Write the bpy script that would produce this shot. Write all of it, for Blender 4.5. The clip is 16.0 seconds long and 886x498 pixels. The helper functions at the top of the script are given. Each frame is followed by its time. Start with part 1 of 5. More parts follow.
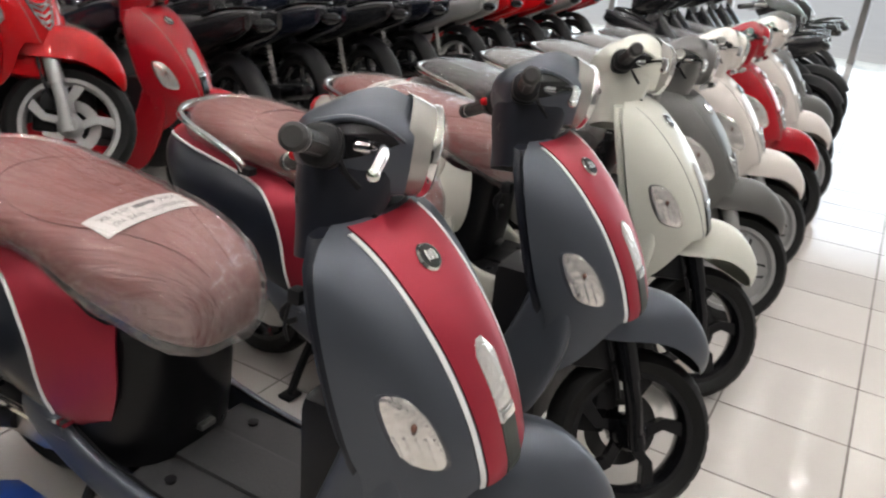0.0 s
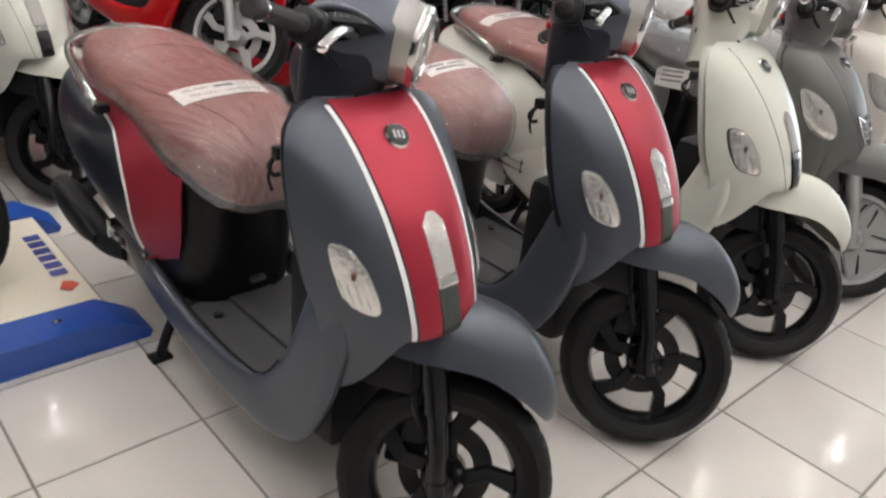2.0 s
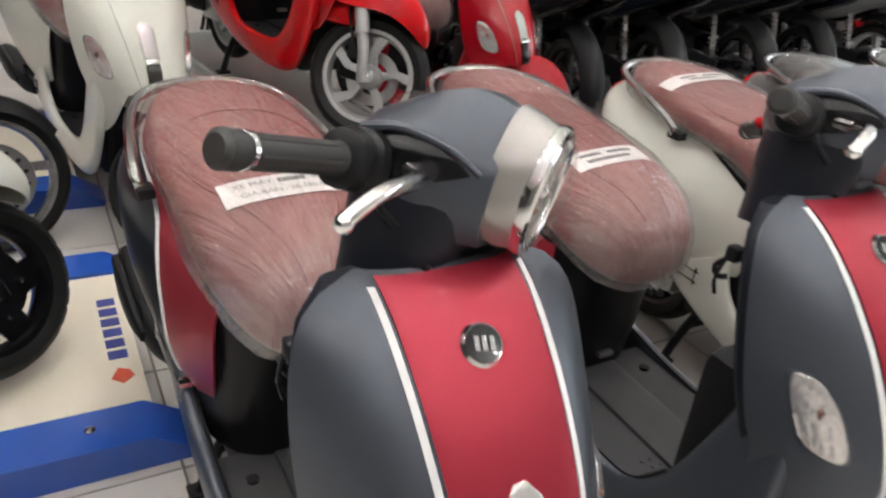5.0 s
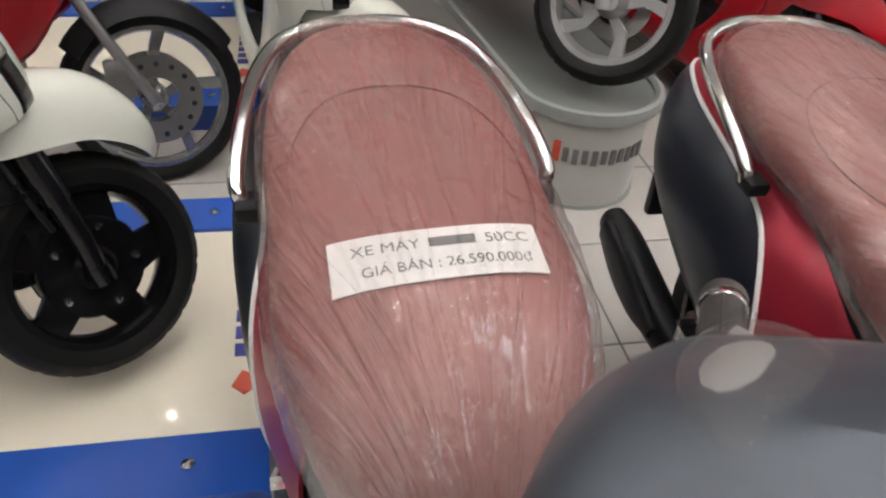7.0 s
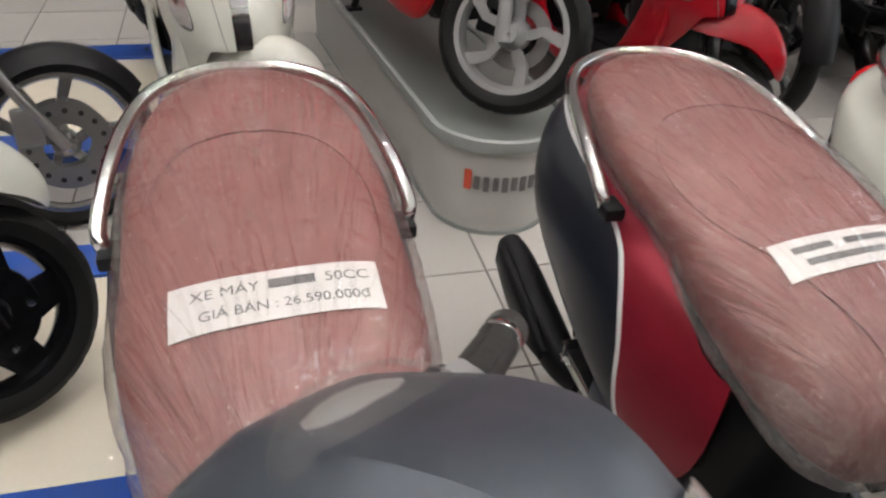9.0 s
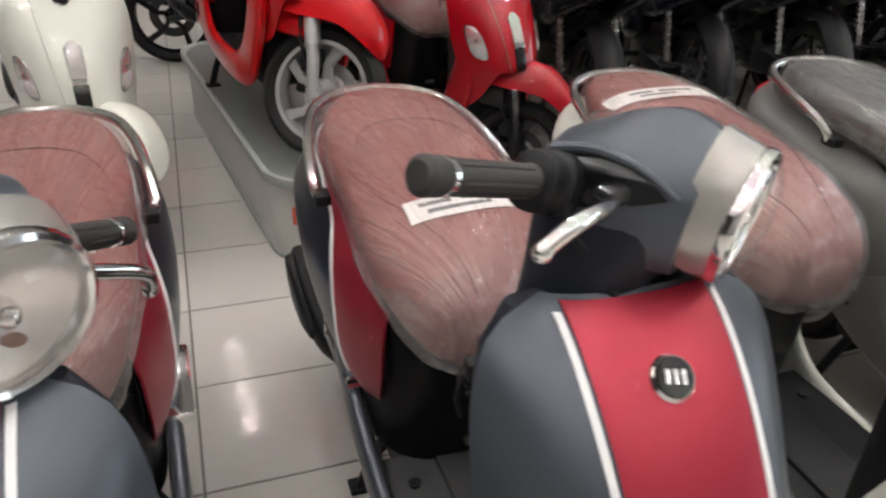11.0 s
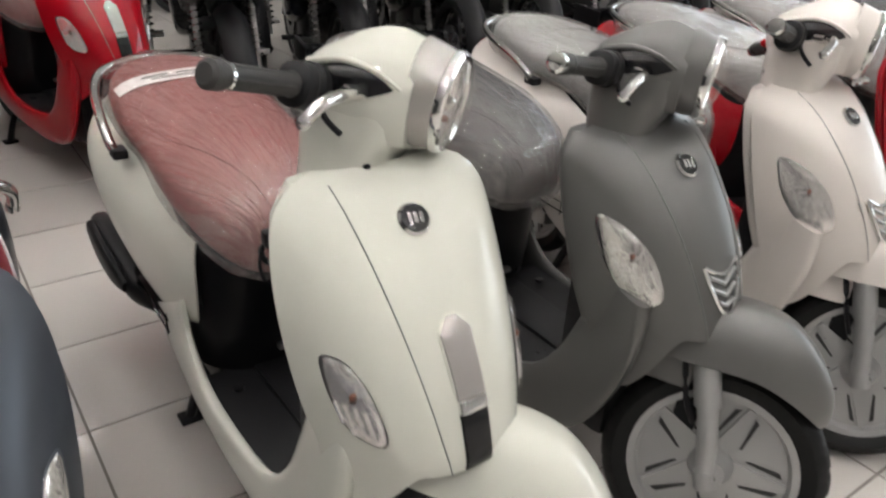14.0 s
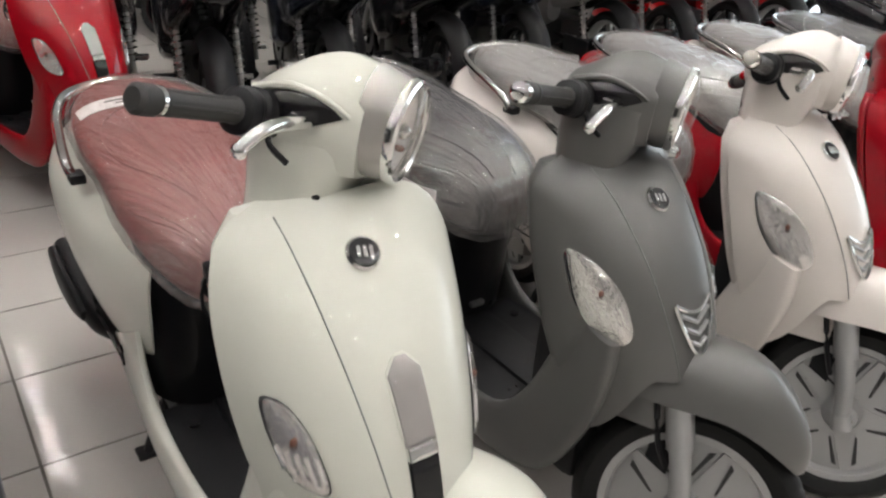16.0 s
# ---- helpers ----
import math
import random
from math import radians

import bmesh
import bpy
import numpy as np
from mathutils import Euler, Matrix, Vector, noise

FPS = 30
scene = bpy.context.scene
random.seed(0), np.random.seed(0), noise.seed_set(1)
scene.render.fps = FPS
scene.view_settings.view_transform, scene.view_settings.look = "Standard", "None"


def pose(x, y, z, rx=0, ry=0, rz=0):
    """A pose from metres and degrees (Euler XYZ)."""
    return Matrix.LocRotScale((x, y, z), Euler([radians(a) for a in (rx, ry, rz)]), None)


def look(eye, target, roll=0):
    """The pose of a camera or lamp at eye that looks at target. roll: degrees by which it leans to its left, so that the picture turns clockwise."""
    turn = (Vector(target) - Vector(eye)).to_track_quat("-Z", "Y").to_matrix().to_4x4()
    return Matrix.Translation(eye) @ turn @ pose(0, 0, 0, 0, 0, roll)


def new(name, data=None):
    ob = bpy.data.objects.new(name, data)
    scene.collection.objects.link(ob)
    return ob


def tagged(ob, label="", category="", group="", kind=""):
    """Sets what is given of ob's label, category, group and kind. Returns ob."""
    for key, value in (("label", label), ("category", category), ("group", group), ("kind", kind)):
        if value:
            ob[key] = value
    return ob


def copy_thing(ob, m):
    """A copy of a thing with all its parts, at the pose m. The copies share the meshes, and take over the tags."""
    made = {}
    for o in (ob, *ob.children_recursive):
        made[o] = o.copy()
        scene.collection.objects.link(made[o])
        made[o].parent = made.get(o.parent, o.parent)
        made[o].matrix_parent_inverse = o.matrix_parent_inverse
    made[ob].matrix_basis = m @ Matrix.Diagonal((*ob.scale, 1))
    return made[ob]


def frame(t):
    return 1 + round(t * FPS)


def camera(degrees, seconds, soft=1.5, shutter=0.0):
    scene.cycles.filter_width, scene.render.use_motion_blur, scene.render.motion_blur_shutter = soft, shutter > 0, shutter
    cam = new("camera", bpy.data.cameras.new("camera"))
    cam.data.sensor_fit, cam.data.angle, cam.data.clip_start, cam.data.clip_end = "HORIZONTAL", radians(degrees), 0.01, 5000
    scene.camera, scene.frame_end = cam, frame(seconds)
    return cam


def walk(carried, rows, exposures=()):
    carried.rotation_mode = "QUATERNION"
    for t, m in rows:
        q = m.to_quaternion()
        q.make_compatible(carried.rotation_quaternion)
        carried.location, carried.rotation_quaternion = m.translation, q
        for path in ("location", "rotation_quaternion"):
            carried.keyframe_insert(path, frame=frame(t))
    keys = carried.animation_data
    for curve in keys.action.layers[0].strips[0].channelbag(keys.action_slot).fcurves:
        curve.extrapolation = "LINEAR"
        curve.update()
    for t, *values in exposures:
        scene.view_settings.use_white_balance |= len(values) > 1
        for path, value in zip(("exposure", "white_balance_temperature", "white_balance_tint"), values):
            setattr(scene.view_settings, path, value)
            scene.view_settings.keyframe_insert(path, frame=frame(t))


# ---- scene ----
cam = camera(60.9, 16.0, soft=2.2, shutter=0.35)
PATH = [
    (0, (-0.33, -0.964, 1.286), (1.282, -0.065, 0.516), 5.2),
    (0.5, (-0.279, -1.049, 1.285), (1.232, 0.01, 0.513), 7.6),
    (1, (-0.176, -1.186, 1.281), (1.215, 0.017, 0.495), 8.7),
    (1.5, (-0.158, -1.278, 1.266), (1.148, 0.0, 0.453), 7.3),
    (2, (-0.222, -1.4, 1.262), (1.018, -0.121, 0.351), 5.9),
    (2.5, (-0.256, -1.488, 1.27), (0.949, -0.231, 0.286), 6.1),
    (3, (-0.226, -1.464, 1.274), (0.97, -0.174, 0.323), 5.5),
    (3.5, (-0.095, -1.359, 1.276), (1.083, -0.018, 0.374), 5.1),
    (4, (0.019, -1.27, 1.275), (1.149, 0.104, 0.361), 5.9),
    (4.5, (0.115, -1.136, 1.274), (1.141, 0.305, 0.34), 6.2),
    (5, (0.202, -0.968, 1.281), (1.101, 0.557, 0.352), 6.0),
    (7.5, (0.446, -0.32, 1.216), (0.765, 1.188, -0.058), 4.8),
    (8, (0.457, -0.295, 1.219), (0.823, 1.187, -0.073), 4.4),
    (8.5, (0.504, -0.345, 1.242), (0.92, 1.168, 0.003), 4.4),
    (11, (0.831, -0.916, 1.296), (1.427, 0.733, 0.334), 2.1),
    (11.5, (0.946, -1.012, 1.301), (1.603, 0.624, 0.357), 3.1),
    (12, (1.081, -1.072, 1.295), (1.726, 0.584, 0.376), 3.4),
    (12.5, (1.214, -1.078, 1.285), (1.93, 0.548, 0.366), 2.4),
    (13, (1.326, -1.069, 1.319), (2.205, 0.463, 0.379), 1.1),
    (13.5, (1.378, -1.087, 1.317), (2.384, 0.366, 0.382), 2.2),
    (14, (1.377, -1.204, 1.301), (2.422, 0.201, 0.334), 2.9),
    (14.5, (1.357, -1.305, 1.277), (2.364, 0.052, 0.207), 2.1),
    (15, (1.349, -1.352, 1.275), (2.351, -0.002, 0.191), 1.8),
    (15.5, (1.383, -1.316, 1.29), (2.433, 0.093, 0.336), 2.5),
    (16, (1.454, -1.196, 1.291), (2.526, 0.23, 0.386), 3.8),
]
walk(cam, [(t, look(eye, target, roll)) for t, eye, target, roll in PATH],
     [(0.0, -0.06), (2.0, 0.04), (4.5, 0.12), (7.5, -0.06), (8.5, -0.06), (11.0, 0.03), (13.0, -0.03), (14.0, -0.06), (16.0, -0.06)])

# ---- world and light ----
world = bpy.data.worlds.new("world")
scene.world = world
world.use_nodes = True
wn = world.node_tree.nodes
sky = wn.new("ShaderNodeTexSky")
sky.sky_type, sky.sun_disc = "NISHITA", False
sky.sun_elevation, sky.sun_rotation = radians(48), radians(70)
world.node_tree.links.new(sky.outputs[0], wn["Background"].inputs[0])
wn["Background"].inputs[1].default_value = 0.12

sun = new("sun", bpy.data.lights.new("sun", "SUN"))
sun.data.energy, sun.data.angle, sun.data.color = 3.0, radians(0.5), (1.0, 0.95, 0.88)
sun.matrix_world = look((30, 10, 30), (9, 2, 0))

ROOM_X0, ROOM_X1, ROOM_Y0, ROOM_Y1, ROOM_H = -5.0, 13.0, -5.0, 8.0, 3.5


front_glow = new("window_light", bpy.data.lights.new("window_light", "AREA"))
front_glow.data.shape, front_glow.data.size, front_glow.data.size_y = "RECTANGLE", 12.0, 3.0
front_glow.data.energy, front_glow.data.color = 260, (0.82, 0.92, 1.0)
front_glow.matrix_world = look((ROOM_X1 - 0.1, 1.0, 1.6), (0, 1.0, 1.2))


# ---- materials ----
def mat(name, color, rough=0.5, metal=0.0, coat=0.0, var=0.08, scale=12.0, bump=0.0, bump_scale=200.0, flakes=0.0, spec=0.5):
    """A painted, moulded or metal surface: base colour with two scales of variation and a fine relief."""
    m = bpy.data.materials.new(name)
    m.use_nodes = True
    nt = m.node_tree
    b = nt.nodes["Principled BSDF"]
    tc = nt.nodes.new("ShaderNodeTexCoord")
    n1 = nt.nodes.new("ShaderNodeTexNoise")
    n1.inputs["Scale"].default_value, n1.inputs["Detail"].default_value = scale, 5.0
    nt.links.new(tc.outputs["Object"], n1.inputs["Vector"])
    ramp = nt.nodes.new("ShaderNodeMixRGB")
    ramp.inputs[1].default_value = (*[c * (1 - var) for c in color], 1)
    ramp.inputs[2].default_value = (*[min(1, c * (1 + var)) for c in color], 1)
    nt.links.new(n1.outputs["Fac"], ramp.inputs[0])
    nt.links.new(ramp.outputs[0], b.inputs["Base Color"])
    n2 = nt.nodes.new("ShaderNodeTexNoise")
    n2.inputs["Scale"].default_value, n2.inputs["Detail"].default_value = bump_scale, 3.0
    nt.links.new(tc.outputs["Object"], n2.inputs["Vector"])
    rr = nt.nodes.new("ShaderNodeMapRange")
    rr.inputs["To Min"].default_value, rr.inputs["To Max"].default_value = max(0.02, rough * 0.8), min(1, rough * 1.2)
    nt.links.new(n1.outputs["Fac"], rr.inputs["Value"])
    nt.links.new(rr.outputs[0], b.inputs["Roughness"])
    b.inputs["Metallic"].default_value = metal
    b.inputs["Coat Weight"].default_value = coat
    b.inputs["Coat Roughness"].default_value = 0.03
    b.inputs["Specular IOR Level"].default_value = spec
    if bump > 0:
        bp = nt.nodes.new("ShaderNodeBump")
        bp.inputs["Strength"].default_value, bp.inputs["Distance"].default_value = bump, 0.002
        nt.links.new(n2.outputs["Fac"], bp.inputs["Height"])
        nt.links.new(bp.outputs[0], b.inputs["Normal"])
    return m


def film(name, tint=(1, 1, 1), gloss=0.03, rough=0.14, haze=0.06, ridge=0.0, pull=None, strength=0.6, scale=6.0):
    """Thin clear wrapping: mostly see-through; its creases scatter light and glint. pull: the place that the creases run to."""
    m = bpy.data.materials.new(name)
    m.use_nodes = True
    nt = m.node_tree
    node = nt.nodes.new
    link = nt.links.new
    nt.nodes.remove(nt.nodes["Principled BSDF"])

    def math_node(op, a, b=None, clamp=False):
        n = node("ShaderNodeMath")
        n.operation, n.use_clamp = op, clamp
        for k, v in enumerate((a, b)):
            if v is None:
                continue
            if isinstance(v, (int, float)):
                n.inputs[k].default_value = v
            else:
                link(v, n.inputs[k])
        return n.outputs[0]

    tr = node("ShaderNodeBsdfTransparent")
    tr.inputs[0].default_value = (*tint, 1)
    gl = node("ShaderNodeBsdfGlossy")
    gl.inputs["Roughness"].default_value = rough
    df = node("ShaderNodeBsdfDiffuse")
    df.inputs[0].default_value = (0.95, 0.88, 0.86, 1)
    tc = node("ShaderNodeTexCoord")
    vec = tc.outputs["Object"]
    if pull:
        sub = node("ShaderNodeVectorMath")
        sub.operation = "SUBTRACT"
        sub.inputs[1].default_value = pull
        link(vec, sub.inputs[0])
        sep = node("ShaderNodeSeparateXYZ")
        link(sub.outputs[0], sep.inputs[0])
        ang = math_node("ARCTAN2", sep.outputs[0], math_node("ADD", sep.outputs[1], 0.03))
        ln = node("ShaderNodeVectorMath")
        ln.operation = "LENGTH"
        link(sub.outputs[0], ln.inputs[0])
        com = node("ShaderNodeCombineXYZ")
        link(math_node("MULTIPLY", ang, 2.0), com.inputs[0])
        link(math_node("MULTIPLY", ln.outputs["Value"], 0.35), com.inputs[1])
        link(math_node("MULTIPLY", sep.outputs[2], 1.6), com.inputs[2])
        vec = com.outputs[0]
    nz = node("ShaderNodeTexNoise")
    nz.inputs["Scale"].default_value, nz.inputs["Detail"].default_value, nz.inputs["Distortion"].default_value = scale, 5.0, 0.8
    link(vec, nz.inputs["Vector"])
    fold = math_node("SUBTRACT", 1.0, math_node("MULTIPLY", math_node("ABSOLUTE", math_node("SUBTRACT", nz.outputs["Fac"], 0.5)), 6.0), True)
    fold = math_node("POWER", fold, 5.0)
    sz = node("ShaderNodeSeparateXYZ")
    link(tc.outputs["Object"], sz.inputs[0])
    slack = math_node("MULTIPLY", math_node("SUBTRACT", 0.715, sz.outputs[2], True), 14.0, True) if pull else 0.0
    # loose, crumpled patches scatter more light
    np_ = node("ShaderNodeTexNoise")
    np_.inputs["Scale"].default_value, np_.inputs["Detail"].default_value = 5.5, 3.0
    link(tc.outputs["Object"], np_.inputs["Vector"])
    loose = math_node("MULTIPLY", math_node("SUBTRACT", np_.outputs["Fac"], 0.50, True), 5.0, True)
    nc = node("ShaderNodeTexVoronoi")
    nc.feature = "DISTANCE_TO_EDGE"
    nc.inputs["Scale"].default_value = 34.0
    link(tc.outputs["Object"], nc.inputs["Vector"])
    crumple = math_node("MULTIPLY", loose, math_node("SUBTRACT", 1.0, math_node("MULTIPLY", nc.outputs["Distance"], 7.0), True))
    fold = math_node("MULTIPLY", fold, math_node("ADD", math_node("MULTIPLY", loose, 0.45), 0.35))
    fold = math_node("ADD", fold, math_node("MULTIPLY", crumple, 0.10))
    nf = node("ShaderNodeTexNoise")
    nf.inputs["Scale"].default_value, nf.inputs["Detail"].default_value = 55.0, 3.0
    link(tc.outputs["Object"], nf.inputs["Vector"])
    height = math_node("ADD", fold, math_node("MULTIPLY", nf.outputs["Fac"], 0.35))
    bp = node("ShaderNodeBump")
    bp.inputs["Strength"].default_value, bp.inputs["Distance"].default_value = strength, 0.012
    link(height, bp.inputs["Height"])
    link(bp.outputs[0], gl.inputs["Normal"])
    lw = node("ShaderNodeLayerWeight")
    lw.inputs["Blend"].default_value = 0.5
    edge = math_node("MULTIPLY", math_node("POWER", lw.outputs["Facing"], 5.0), 0.45)
    m1 = node("ShaderNodeMixShader")
    gather = math_node("MULTIPLY", fold, math_node("ADD", math_node("MULTIPLY", slack, 0.08), ridge))
    link(math_node("ADD", gather, math_node("ADD", math_node("MULTIPLY", slack, 0.08), haze), True), m1.inputs[0])
    link(tr.outputs[0], m1.inputs[1])
    link(df.outputs[0], m1.inputs[2])
    m2 = node("ShaderNodeMixShader")
    link(math_node("ADD", edge, gloss, True), m2.inputs[0])
    link(m1.outputs[0], m2.inputs[1])
    link(gl.outputs[0], m2.inputs[2])
    link(m2.outputs[0], nt.nodes["Material Output"].inputs[0])
    return m


def leather(name, color):
    """Seat cover under tight wrapping: fine grain, with shallow pleats fanning back from the nose."""
    m = mat(name, color, 0.5, 0.0, 0.0, 0.10, 14, 0.3, 350)
    nt = m.node_tree
    node, link = nt.nodes.new, nt.links.new
    tc = node("ShaderNodeTexCoord")
    sep = node("ShaderNodeSeparateXYZ")
    link(tc.outputs["Object"], sep.inputs[0])
    back = node("ShaderNodeMath")
    back.operation = "SUBTRACT"
    link(sep.outputs[1], back.inputs[0])
    back.inputs[1].default_value = 0.55
    fan = node("ShaderNodeMath")
    fan.operation = "ARCTAN2"
    link(sep.outputs[0], fan.inputs[0])
    link(back.outputs[0], fan.inputs[1])
    com = node("ShaderNodeCombineXYZ")
    for k, (src, gain) in enumerate(((fan.outputs[0], 2.2), (back.outputs[0], 0.5), (sep.outputs[2], 2.4))):
        mul = node("ShaderNodeMath")
        mul.operation = "MULTIPLY"
        link(src, mul.inputs[0])
        mul.inputs[1].default_value = gain
        link(mul.outputs[0], com.inputs[k])
    pleat = node("ShaderNodeTexNoise")
    pleat.inputs["Scale"].default_value, pleat.inputs["Detail"].default_value, pleat.inputs["Distortion"].default_value = 11.0, 4.0, 0.5
    link(com.outputs[0], pleat.inputs["Vector"])
    bump = node("ShaderNodeBump")
    bump.inputs["Strength"].default_value, bump.inputs["Distance"].default_value = 0.55, 0.012
    link(pleat.outputs["Fac"], bump.inputs["Height"])
    grain = [n for n in nt.nodes if n.type == "BUMP" and n is not bump][0]
    link(bump.outputs[0], grain.inputs["Normal"])
    return m


def glow(name, color, strength):
    m = bpy.data.materials.new(name)
    m.use_nodes = True
    b = m.node_tree.nodes["Principled BSDF"]
    b.inputs["Base Color"].default_value = (*color, 1)
    b.inputs["Emission Color"].default_value = (*color, 1)
    b.inputs["Emission Strength"].default_value = strength
    return m


SLATE = mat("slate_paint", (0.074, 0.083, 0.101), 0.33, 0.45, 0.0, 0.06, 6, 0.02, 900)
CRIMSON = mat("crimson_paint", (0.34, 0.022, 0.042), 0.34, 0.5, 0.1, 0.06, 6, 0.02, 900)
CREAM = mat("cream_paint", (0.585, 0.59, 0.525), 0.35, 0.0, 1.0, 0.02, 4, spec=0.15)
WARM_GREY = mat("grey_paint", (0.118, 0.117, 0.112), 0.36, 0.3, 0.1, 0.05, 6, 0.02, 900)
BEIGE = mat("beige_paint", (0.63, 0.585, 0.545), 0.3, 0.1, 0.5, 0.03, 5)
DEEP_RED = mat("deep_red_paint", (0.30, 0.003, 0.010), 0.3, 0.0, 0.8, 0.05, 5, spec=0.1)
BRIGHT_RED = mat("bright_red_paint", (0.46, 0.003, 0.006), 0.3, 0.0, 0.8, 0.04, 5, spec=0.1)
SILVER = mat("silver_paint", (0.40, 0.40, 0.395), 0.38, 0.6, 0.0, 0.05, 10, 0.02, 600)
BRIGHT_ALLOY = mat("bright_alloy", (0.62, 0.62, 0.61), 0.22, 0.9, 0.0, 0.08, 20)
CHROME = mat("chrome", (0.80, 0.80, 0.79), 0.10, 1.0, 0.0, 0.04, 20)
SHROUD = mat("lamp_band", (0.38, 0.365, 0.34), 0.20, 0.45, 0.3, 0.10, 20)
STEEL = mat("steel", (0.45, 0.44, 0.43), 0.32, 1.0, 0.0, 0.10, 30, 0.05, 300)
DARK_METAL = mat("dark_metal", (0.06, 0.06, 0.06), 0.4, 0.8, 0.0, 0.15, 30, 0.1, 300)
BLACK_PLASTIC = mat("black_plastic", (0.007, 0.007, 0.008), 0.46, 0.0, 0.0, 0.15, 20, 0.12, 700, spec=0.25)
BLACK_GLOSS = mat("black_gloss", (0.005, 0.005, 0.006), 0.2, 0.0, 0.15, 0.1, 12, spec=0.4)
BASE_BLACK = mat("moulded_black", (0.005, 0.005, 0.006), 0.30, 0.0, 0.0, 0.1, 12, spec=0.2)
NAVY_SATIN = mat("navy_satin", (0.012, 0.015, 0.023), 0.32, 0.2, 0.1, 0.1, 10, 0.03, 700)
NAVY_PLASTIC = mat("navy_plastic", (0.008, 0.010, 0.017), 0.5, 0.0, 0.0, 0.12, 15, 0.08, 700, spec=0.35)
RUBBER = mat("rubber", (0.007, 0.007, 0.007), 0.55, 0.0, 0.0, 0.2, 40, 0.25, 250, spec=0.2)
GRIP_RUBBER = mat("grip_rubber", (0.022, 0.021, 0.020), 0.55, 0.0, 0.0, 0.2, 60, 0.3, 500)
MAT_GREY = mat("floorboard_rubber", (0.040, 0.040, 0.041), 0.6, 0.0, 0.0, 0.12, 20, 0.4, 260, spec=0.35)
LEATHER = leather("rose_leather", (0.235, 0.073, 0.063))
GREY_LEATHER = leather("grey_leather", (0.26, 0.25, 0.245))
DARK_LEATHER = leather("dark_leather", (0.032, 0.031, 0.033))
FILM = film("clear_film", (1, 1, 1), 0.20, 0.085, 0.018, 0.10, (0, 0.52, 0.70), 0.9, 9.0)
PAPER = mat("paper", (0.74, 0.70, 0.68), 0.7, 0, 0, 0.03, 10)
INK = mat("ink", (0.16, 0.15, 0.15), 0.7)
WHITE_LINE = mat("white_line", (0.74, 0.74, 0.74), 0.4)
REFLECTOR = mat("lamp_reflector", (0.95, 0.93, 0.92), 0.12, 0.80, 0, 0.10, 60, 1.0, 90)
HEAD_REFLECTOR = mat("headlight_reflector", (0.95, 0.93, 0.92), 0.12, 0.7, 0, 0.10, 60, 1.0, 38)
LAMP_GREY = mat("lamp_grey", (0.36, 0.345, 0.34), 0.25, 0.3, 0, 0.10, 40, 0.3, 80)
BULB_SHADE = mat("bulb_shade", (0.07, 0.045, 0.04), 0.3, 0.3)
FOOT_GREY = mat("lamp_foot_grey", (0.045, 0.052, 0.045), 0.4)
AMBER = mat("amber_bulb", (0.16, 0.075, 0.055), 0.25)
LENS = film("lens_plastic", (0.98, 0.97, 0.96), 0.03, 0.04, 0.03, 0.0, None, 0.05, 6.0)
RED_LENS = mat("red_lens", (0.5, 0.01, 0.015), 0.15, 0, 0.5)
PLAT_CREAM = mat("platform_cream", (0.70, 0.64, 0.52), 0.35, 0, 0.2, 0.05, 4)
PLAT_BLUE = mat("platform_blue", (0.015, 0.075, 0.36), 0.3, 0, 0.3, 0.08, 6)
PLAT_RED = mat("mark_red", (0.60, 0.08, 0.04), 0.5)
PLAT_NAVY = mat("mark_navy", (0.03, 0.04, 0.22), 0.5)
WALL = mat("wall_paint", (0.40, 0.39, 0.38), 0.8, 0, 0, 0.05, 2, 0.1, 120)
CEILING = mat("ceiling_paint", (0.42, 0.41, 0.405), 0.8, 0, 0, 0.03, 2)
# for added walls: this dark only to hold bounced light down
LOW_BOUNCE_WALL = mat("low_bounce_wall", (0.05, 0.048, 0.05), 0.7, 0, 0, 0.2, 3)
PAVING = mat("paving", (0.42, 0.42, 0.40), 0.8, 0, 0, 0.15, 1.5, 0.2, 60)
POST_GREEN = mat("post_green", (0.05, 0.34, 0.25), 0.4, 0, 0.2, 0.1, 5)
GROUT = mat("grout", (0.15, 0.135, 0.12), 0.8, 0, 0, 0.3, 8)
LED = glow("led", (1.0, 0.965, 0.935), 560)
STAND_RIM = mat("stand_rim", (0.30, 0.315, 0.30), 0.4, 0, 0.1, 0.1, 6)
STAND_SIDE = mat("stand_side", (0.50, 0.49, 0.465), 0.45, 0, 0.1, 0.10, 5, 0.05, 60)
TRAY_GREY = mat("tray_grey", (0.15, 0.16, 0.15), 0.4, 0, 0.1, 0.1, 6)


def tile_material():
    m = mat("floor_tile", (0.49, 0.463, 0.432), 0.11, 0, 0.0, 0.10, 1.6, 0.015, 30)
    nt = m.node_tree
    b = nt.nodes["Principled BSDF"]
    info = nt.nodes.new("ShaderNodeObjectInfo")
    hsv = nt.nodes.new("ShaderNodeHueSaturation")
    rng = nt.nodes.new("ShaderNodeMapRange")
    rng.inputs["To Min"].default_value, rng.inputs["To Max"].default_value = 0.94, 1.05
    nt.links.new(info.outputs["Random"], rng.inputs["Value"])
    nt.links.new(rng.outputs[0], hsv.inputs["Value"])
    src = b.inputs["Base Color"].links[0].from_socket
    nt.links.new(src, hsv.inputs["Color"])
    nt.links.new(hsv.outputs[0], b.inputs["Base Color"])
    return m


TILE = tile_material()


